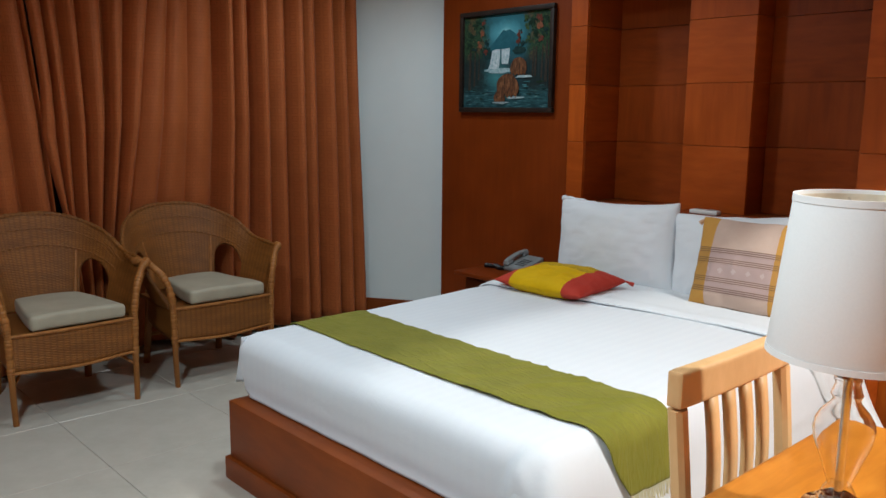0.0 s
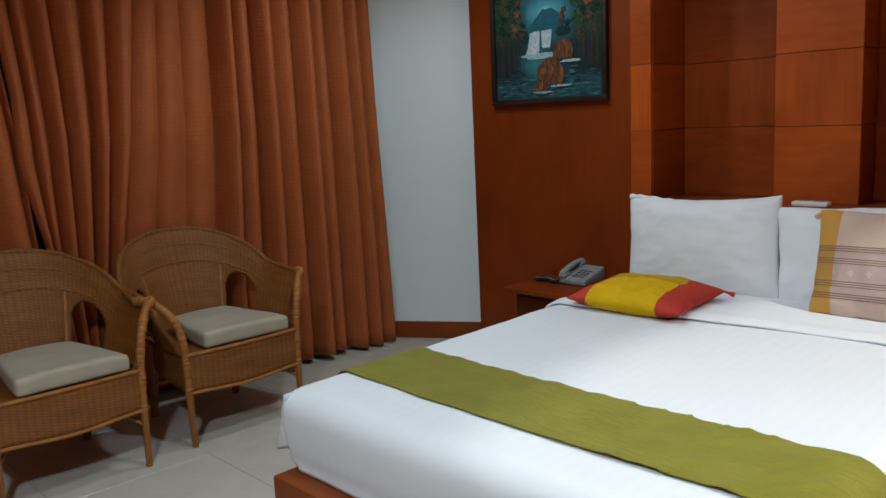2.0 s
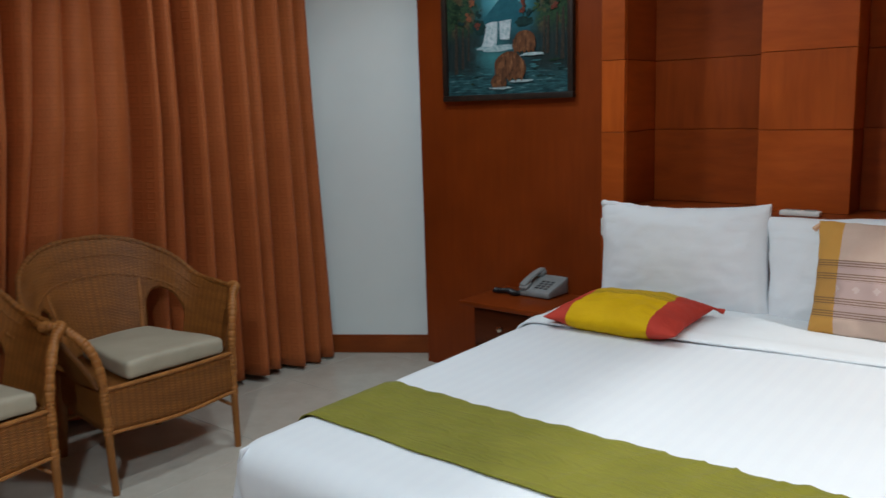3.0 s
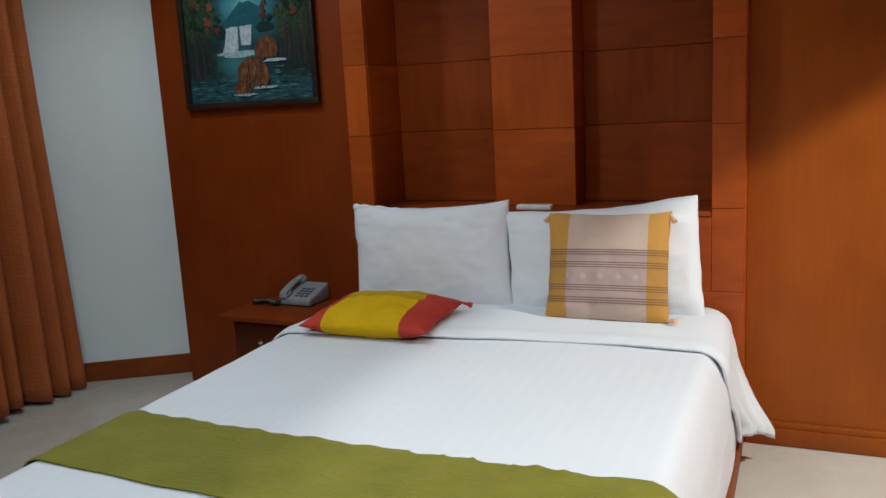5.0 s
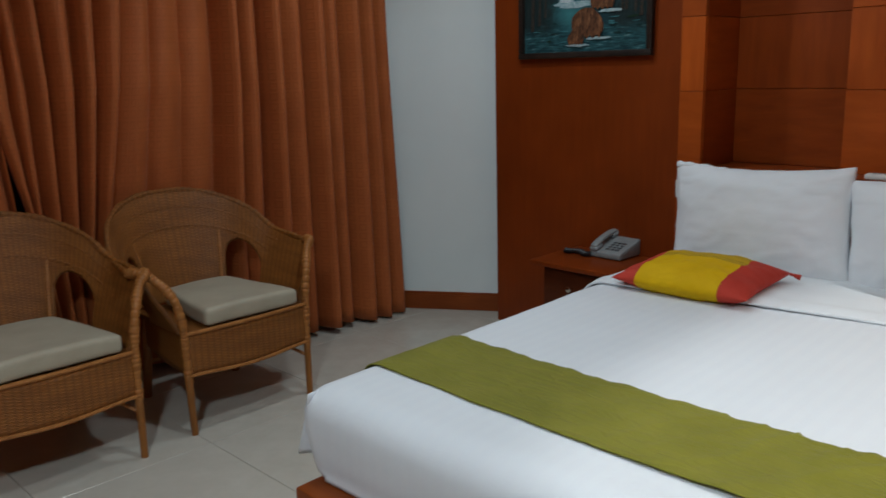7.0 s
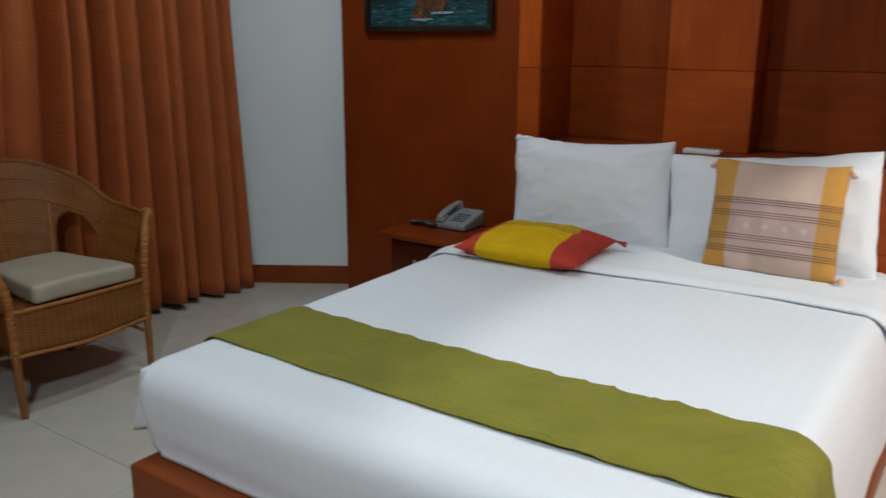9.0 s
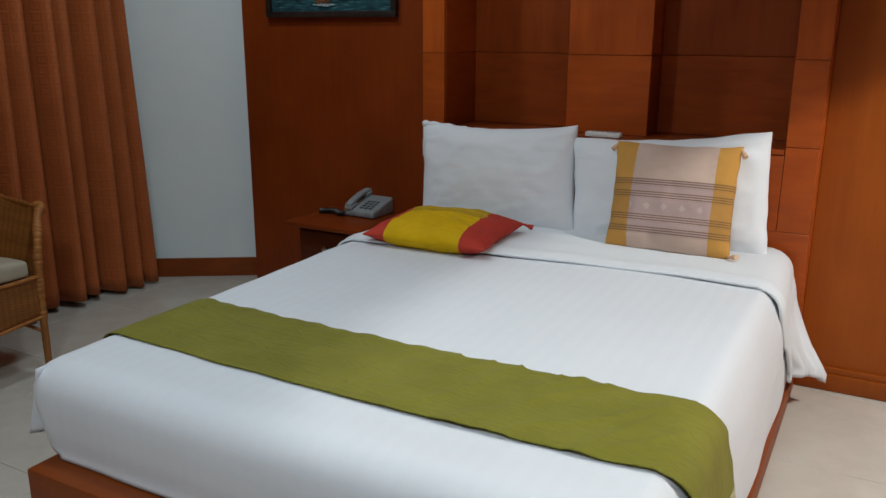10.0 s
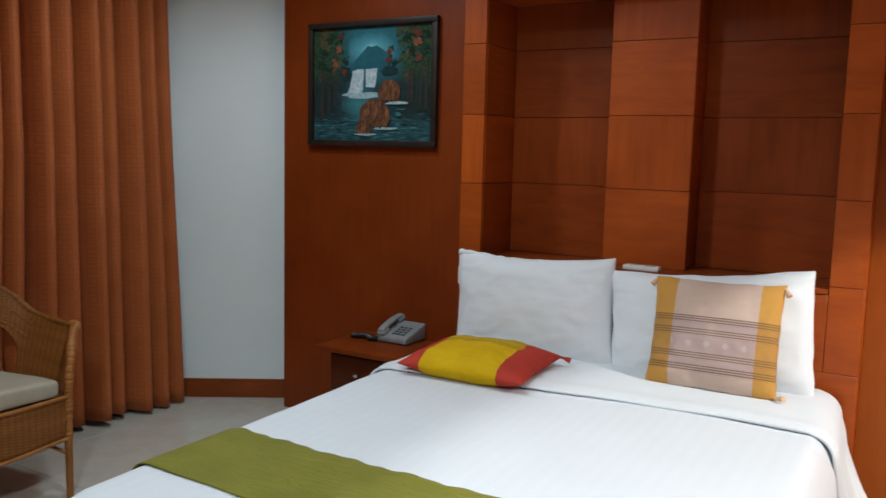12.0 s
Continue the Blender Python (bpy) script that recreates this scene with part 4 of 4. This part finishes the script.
for cx, cy, m in CLUMPS:
    for k in range(11):
        far = random.random()
        a = random.uniform(0, 6.28)
        dab("leaves", blob(cx + 0.030 * far * math.cos(a), cy + 0.027 * far * math.sin(a), random.uniform(0.005, 0.011) * (1.2 - 0.5 * far), random.uniform(0.004, 0.009) * (1.2 - 0.5 * far), 8, 0.4), m if far < 0.75 else LEAFG, 0.0146 + 0.0002 * k)
for k in range(16):
    s_ = random.choice((-1, 1))
    cx = s_ * random.uniform(0.15, 0.30)
    dab("bush", blob(cx, random.uniform(-0.235, -0.11), random.uniform(0.010, 0.028), random.uniform(0.002, 0.006), 9, 0.45), (LEAFD, LEAFG, LEAFD, STREAK)[k % 4], 0.0146 + 0.00003 * k)
dab("bank", blob(0.10, 0.055, 0.05, 0.020, 12, 0.25), LEAFD, 0.0150)
dab("bank", blob(-0.14, 0.045, 0.035, 0.030, 12, 0.25), LEAFD, 0.0150)
dab("foam", blob(0.145, -0.090, 0.06, 0.007, 14, 0.3), FOAM, 0.0182)
dab("foam", blob(0.085, -0.203, 0.055, 0.007, 14, 0.3), FOAM, 0.0182)
dab("foam", blob(-0.025, -0.232, 0.055, 0.006, 14, 0.3), FOAM, 0.0182)


def plain_mass(cx, cy, rx, ry):
    """A rounded mass with a ragged flat foot."""
    top = [(cx + rx * math.cos(a) * (1 + 0.05 * math.sin(5 * a + cx * 40)), cy - 0.35 * ry + 1.35 * ry * math.sin(a) ** 0.8) for a in (math.pi * k / 16 for k in range(17))]
    foot = [(cx - rx * (1 - k / 5), cy - ry * (1.0 if k % 2 else 0.72)) for k in range(1, 10)]
    return top + foot


# Plain brown shapes in place of the picture's elephants.
dab("rock_shape", plain_mass(0.107, -0.034, 0.062, 0.050), BROWN, 0.0188)
dab("rock_shape", plain_mass(0.025, -0.138, 0.084, 0.068), BROWN, 0.0192)
dab("rock_shape", plain_mass(-0.033, -0.198, 0.044, 0.034), BROWN, 0.0196)

# ---- rattan armchairs ----
def armchair(x, y, turn=0):
    ch = thing("rattan_armchair", x, y, 0, "brown woven rattan armchair with a rounded back", "armchair", "rattan armchairs", turn)

    def shell(s, v):
        cx, sy = -math.cos(math.pi * s), max(0.0, math.sin(math.pi * s))
        sg = 1 if cx > 0 else -1
        ax = abs(cx)
        bx, by = 0.268 * sg * ax ** 0.75, 0.03 + 0.47 * sy ** 0.72
        tx, ty = 0.385 * sg * ax ** 0.8, 0.11 + 0.50 * sy ** 0.8
        tz = 0.632 + 0.200 * sy ** 1.4 - 0.03 * math.exp(-((ax - 0.93) / 0.08) ** 2)
        k = v ** 1.15
        z = 0.385 + (tz - 0.385) * v
        return (bx + (tx - bx) * k, by + (ty - by) * k, z)
    nu, nv = 200, 44
    bm = bmesh.new()
    lay = bm.loops.layers.uv.verify()
    vs = [[bm.verts.new(shell(i / nu, j / nv)) for j in range(nv + 1)] for i in range(nu + 1)]

    def hole(s, v):
        d = abs(abs(s - 0.5) - 0.268) / 0.084
        return v < 0.70 and d < 1 and v < 0.36 + 0.24 * math.sqrt(max(0, 1 - d * d))
    for i in range(nu):
        for j in range(nv):
            if hole((i + 0.5) / nu, (j + 0.5) / nv):
                continue
            fc = bm.faces.new((vs[i][j], vs[i + 1][j], vs[i + 1][j + 1], vs[i][j + 1]))
            for lp, (a, b) in zip(fc.loops, ((i, j), (i + 1, j), (i + 1, j + 1), (i, j + 1))):
                lp[lay].uv = (a / nu * 1.6, b / nv * 0.4)
    for v in [v for v in bm.verts if not v.link_faces]:
        bm.verts.remove(v)
    o = part("woven_back", bm, RATTAN, ch, "", True, 180)
    md = o.modifiers.new("thick", "SOLIDIFY")
    md.thickness, md.offset = 0.014, 0
    part("rim", tube([shell(i / 300, 1.0) for i in range(301)], lambda t: 0.0100 + 0.0024 * abs(math.sin(150 * t)) + 0.0012 * math.sin(61 * t), 8), RATTAN, ch)
    for c0 in (0.5 - 0.268, 0.5 + 0.268):
        arch = []
        for k in range(25):
            a = math.pi * k / 24
            d = -math.cos(a)
            arch.append(shell(c0 + 0.086 * d, 0.36 + 0.25 * math.sin(a)))
        arch = [shell(c0 - 0.086, 0.0), shell(c0 - 0.086, 0.2)] + arch + [shell(c0 + 0.086, 0.2), shell(c0 + 0.086, 0.0)]
        part("arch_trim", tube(arch, 0.007, 7), RATTAN, ch)
    part("braid", tube([shell(0.13 + 0.74 * i / 90, 0.655) for i in range(91)], lambda t: 0.0090 + 0.002 * math.sin(170 * t), 7), RATTAN, ch)
    part("braid", tube([shell(0.10 + 0.80 * i / 90, 0.84) for i in range(91)], lambda t: 0.0085 + 0.0015 * math.sin(190 * t), 7), RATTAN, ch)
    for sg in (-1, 1):
        part("back_stake", tube([shell(0.5 + sg * 0.166, 0.02 + 0.62 * i / 12) for i in range(13)], lambda t: 0.0100 + 0.001 * math.sin(60 * t), 8), BINDING, ch)
        tip = shell(0 if sg < 0 else 1, 1.0)
        arm = smooth_line([(tip[0] + sg * 0.006, tip[1] + 0.03, tip[2] + 0.004), (tip[0] - sg * 0.01, tip[1] - 0.02, tip[2] + 0.008), (sg * 0.335, 0.06, 0.60), (sg * 0.292, 0.012, 0.53), (sg * 0.272, 0.0, 0.44), (sg * 0.268, 0.0, 0.36), (sg * 0.266, 0.0, 0.25), (sg * 0.265, 0, 0.20)], 30)
        part("arm", tube(arm, lambda t: 0.0165 - 0.003 * t + 0.0026 * abs(math.sin(105 * t + 2 * math.sin(19 * t))) + 0.0014 * math.sin(37 * t), 10), BINDING, ch)
        part("leg", tube([(sg * 0.265, 0, 0.26), (sg * 0.265, -0.001, 0.12), (sg * 0.262, -0.004, 0.0)], lambda t: 0.0145 - 0.002 * t, 10), POLE, ch)
        part("leg", tube([(sg * 0.20, 0.44, 0.40), (sg * 0.205, 0.46, 0.2), (sg * 0.21, 0.49, 0.0)], 0.018, 10), POLE, ch)
        side = sheet(lambda u, v, sg=sg: (sg * (0.262 - 0.05 * u * u), 0.01 + 0.43 * u, 0.225 + 0.165 * v + 0.015 * u), 10, 6, uv=lambda u, v: (u * 0.43, v * 0.165))
        sd = part("side_apron", side, RATTAN, ch, "", True, 180)
        sd.modifiers.new("thick", "SOLIDIFY").thickness = 0.012
        part("brace", tube([(sg * 0.262, 0.0, 0.17), (sg * 0.21, 0.07, 0.21), (sg * 0.18, 0.12, 0.225)], 0.007, 6), BINDING, ch)
    fa = part("front_apron", sheet(lambda u, v: (-0.262 + 0.524 * u, -0.006 - 0.012 * math.sin(math.pi * u), 0.225 + 0.165 * v + 0.006 * math.cos(2 * math.pi * u)), 30, 8, uv=lambda u, v: (u * 0.524, v * 0.165)), RATTAN, ch, "", True, 180)
    fa.modifiers.new("thick", "SOLIDIFY").thickness = 0.014
    part("front_rim", tube([(-0.265 + 0.53 * i / 20, -0.006 - 0.012 * math.sin(math.pi * i / 20), 0.390) for i in range(21)], 0.008, 8), BINDING, ch)
    part("front_rim", tube([(-0.265 + 0.53 * i / 20, -0.006 - 0.012 * math.sin(math.pi * i / 20), 0.224 + 0.006 * math.cos(math.pi * i / 10)) for i in range(21)], 0.007, 8), BINDING, ch)
    part("stretcher", tube([(-0.20, 0.46, 0.16), (0.20, 0.46, 0.16)], 0.010, 8), BINDING, ch)
    part("seat", box(-0.25, 0.0, 0.37, 0.25, 0.44, 0.392, 0.006), RATTAN, ch)
    return ch


def seat_cushion(x, y, turn=0):
    def shape(p):
        q = p.copy()
        q.x *= 1 - 0.30 * max(0, p.y / 0.42) ** 1.3
        q.z += 0.010 * (1 - (p.x / 0.25) ** 2) * (p.z > 0.43) + 0.004 * noise.noise(Vector((p.x * 6, p.y * 6, x)))
        return q
    o = part("seat_cushion", rounded(-0.180, -0.012, 0.397, 0.230, 0.42, 0.460, 0.018, 30, 26, 6, shape), SEATCLOTH, None, "", True, 180)
    o.matrix_world = pose(x, y, 0, 0, 0, turn)
    return tagged(o, "grey-beige vinyl seat cushion on a rattan armchair", "seat cushion", "armchair cushions")


armchair(2.130, 3.648, 0)
seat_cushion(2.130, 3.648, 0)
armchair(1.392, 3.615, 0)
seat_cushion(1.392, 3.615, 0)

# ---- desk, desk chair and lamp ----
dk = thing("desk", 1.30, 0.22, 0, "orange-stained wooden writing desk with rounded edges", "desk")
part("desktop", box(-0.50, -0.38, 0.722, 0.56, 0.33, 0.75, 0.008, 3), DESKWOOD, dk)
part("side_panel", box(-0.46, -0.34, 0.0, -0.432, 0.27, 0.7215, 0.003), DESKWOOD, dk)
part("side_panel", box(0.492, -0.34, 0.0, 0.52, 0.27, 0.7215, 0.003), DESKWOOD, dk)
part("apron", box(-0.431, -0.34, 0.62, 0.491, -0.32, 0.7215, 0.003), DESKWOOD, dk)

dc = thing("desk_chair", 1.545, 0.615, 0, "light beech chair with a slatted back, tucked under the desk", "chair", "", 0)
part("top_rail", rounded(-0.198, -0.015, 0.870, 0.198, 0.015, 0.933, 0.006, 24, 6, 12, lambda p: Vector((p.x, p.y + 0.005 * (p.x / 0.2) ** 2 - 0.003, p.z))), BEECH, dc)
for sg in (-1, 1):
    part("back_post", bar(smooth_line([(sg * 0.182, 0.003, 0.866), (sg * 0.182, -0.014, 0.70), (sg * 0.182, -0.03, 0.46), (sg * 0.184, -0.01, 0.2), (sg * 0.187, 0.03, 0.0)], 6), 0.033, 0.028), BEECH, dc, "", True, 30)
    part("front_leg", bar([(sg * 0.185, -0.41, 0.0), (sg * 0.185, -0.41, 0.43)], 0.03, 0.03), BEECH, dc, "", True, 30)
    part("seat_rail", box(min(sg * 0.175, sg * 0.195), -0.41, 0.385, max(sg * 0.175, sg * 0.195), -0.03, 0.43, 0.004), BEECH, dc)
for i in range(4):
    x = -0.100 + i * 0.058
    part("slat", sheet(lambda u, v, x=x: (x + 0.027 * (u - 0.5) + 0.0, -0.008 - 0.022 * math.sin(math.pi * v * 0.9) + 0.0, 0.50 + 0.374 * v), 2, 12), BEECH, dc, "", True, 180).modifiers.new("thick", "SOLIDIFY").thickness = 0.012
part("lower_rail", box(-0.165, -0.035, 0.46, 0.165, -0.012, 0.505, 0.004), BEECH, dc)
part("seat", rounded(-0.20, -0.43, 0.431, 0.20, -0.02, 0.458, 0.010, 16, 16, 3), BEECH, dc)

lp = thing("table_lamp", 1.443, 0.389, 0.75, "clear glass table lamp with a white fabric drum shade, unlit", "lamp")
part("shade", lathe([(0.1165, 0.246), (0.1170, 0.248), (0.0945, 0.474), (0.0935, 0.476), (0.0925, 0.474), (0.1145, 0.248), (0.1165, 0.246)], 72), SHADE, lp, "white fabric drum shade")
part("lining", lathe([(0.1138, 0.250), (0.0918, 0.472), (0.0914, 0.472), (0.1134, 0.250), (0.1138, 0.250)], 72), SHADEIN, lp, "cream shade lining")
part("shade_trim", lathe([(0.0946, 0.468), (0.0962, 0.468), (0.0955, 0.478), (0.0922, 0.478), (0.0922, 0.468), (0.0946, 0.468)], 72), SHADE, lp)
part("shade_trim", lathe([(0.1160, 0.244), (0.1185, 0.244), (0.1176, 0.253), (0.1150, 0.253), (0.1160, 0.244)], 72), SHADE, lp)
sp = bmesh.new()
for k in range(3):
    a = 2 * math.pi * k / 3 + 0.6
    tube([(0, 0, 0.452), (0.05 * math.cos(a), 0.05 * math.sin(a), 0.456), (0.092 * math.cos(a), 0.092 * math.sin(a), 0.465)], 0.002, 6, sp)
part("spider", sp, CHROME, lp)
prof = [(0.0165, 0.212), (0.0195, 0.207), (0.0175, 0.201), (0.0205, 0.190), (0.0225, 0.184), (0.0190, 0.176), (0.0220, 0.170), (0.034, 0.156), (0.0415, 0.143), (0.0435, 0.130), (0.041, 0.114), (0.034, 0.094), (0.0265, 0.072), (0.0195, 0.053), (0.0170, 0.045), (0.0200, 0.039), (0.0240, 0.032), (0.0215, 0.026)]
inner = [(r - 0.0014, z) for r, z in reversed(prof)]
part("glass_body", lathe(prof + inner + [prof[0]], 48), GLASS, lp, "clear gourd-shaped glass body")
part("stem", lathe([(0.0, 0.022), (0.0065, 0.022), (0.0065, 0.222), (0.011, 0.224), (0.011, 0.262), (0.004, 0.264), (0.004, 0.456), (0.0, 0.458)], 24), CHROME, lp)
part("cap", lathe([(0.0, 0.224), (0.016, 0.222), (0.0215, 0.216), (0.0215, 0.212), (0.0, 0.212)], 32), CHROME, lp)
part("foot", lathe([(0.0, 0.0), (0.050, 0.0), (0.052, 0.004), (0.050, 0.008), (0.038, 0.011), (0.036, 0.016), (0.030, 0.019), (0.029, 0.023), (0.024, 0.026), (0.0, 0.026)], 48), CHROME, lp, "stepped chrome foot")

# ---- floor tiles ----
TS, JOINT = 0.595, 0.0022
tile_mesh = None
for i in range(-7, 3):
    for j in range(-7, 6):
        x, y = 3.062 + (i - 0.5) * TS, 2.30 + (j + 0.5) * TS - 0.55
        if x + TS / 2 < WEST or y - TS / 2 > NORTH + 0.1:
            continue
        if tile_mesh is None:
            o = part("tile", box(-TS / 2 + JOINT / 2, -TS / 2 + JOINT / 2, -0.010, TS / 2 - JOINT / 2, TS / 2 - JOINT / 2, 0.0, 0.0012, 1), TILE, floor, "", False)
            tile_mesh = o.data
        else:
            o = new("tile", tile_mesh)
            o.parent = floor
        o.location = (x, y, 0.0)
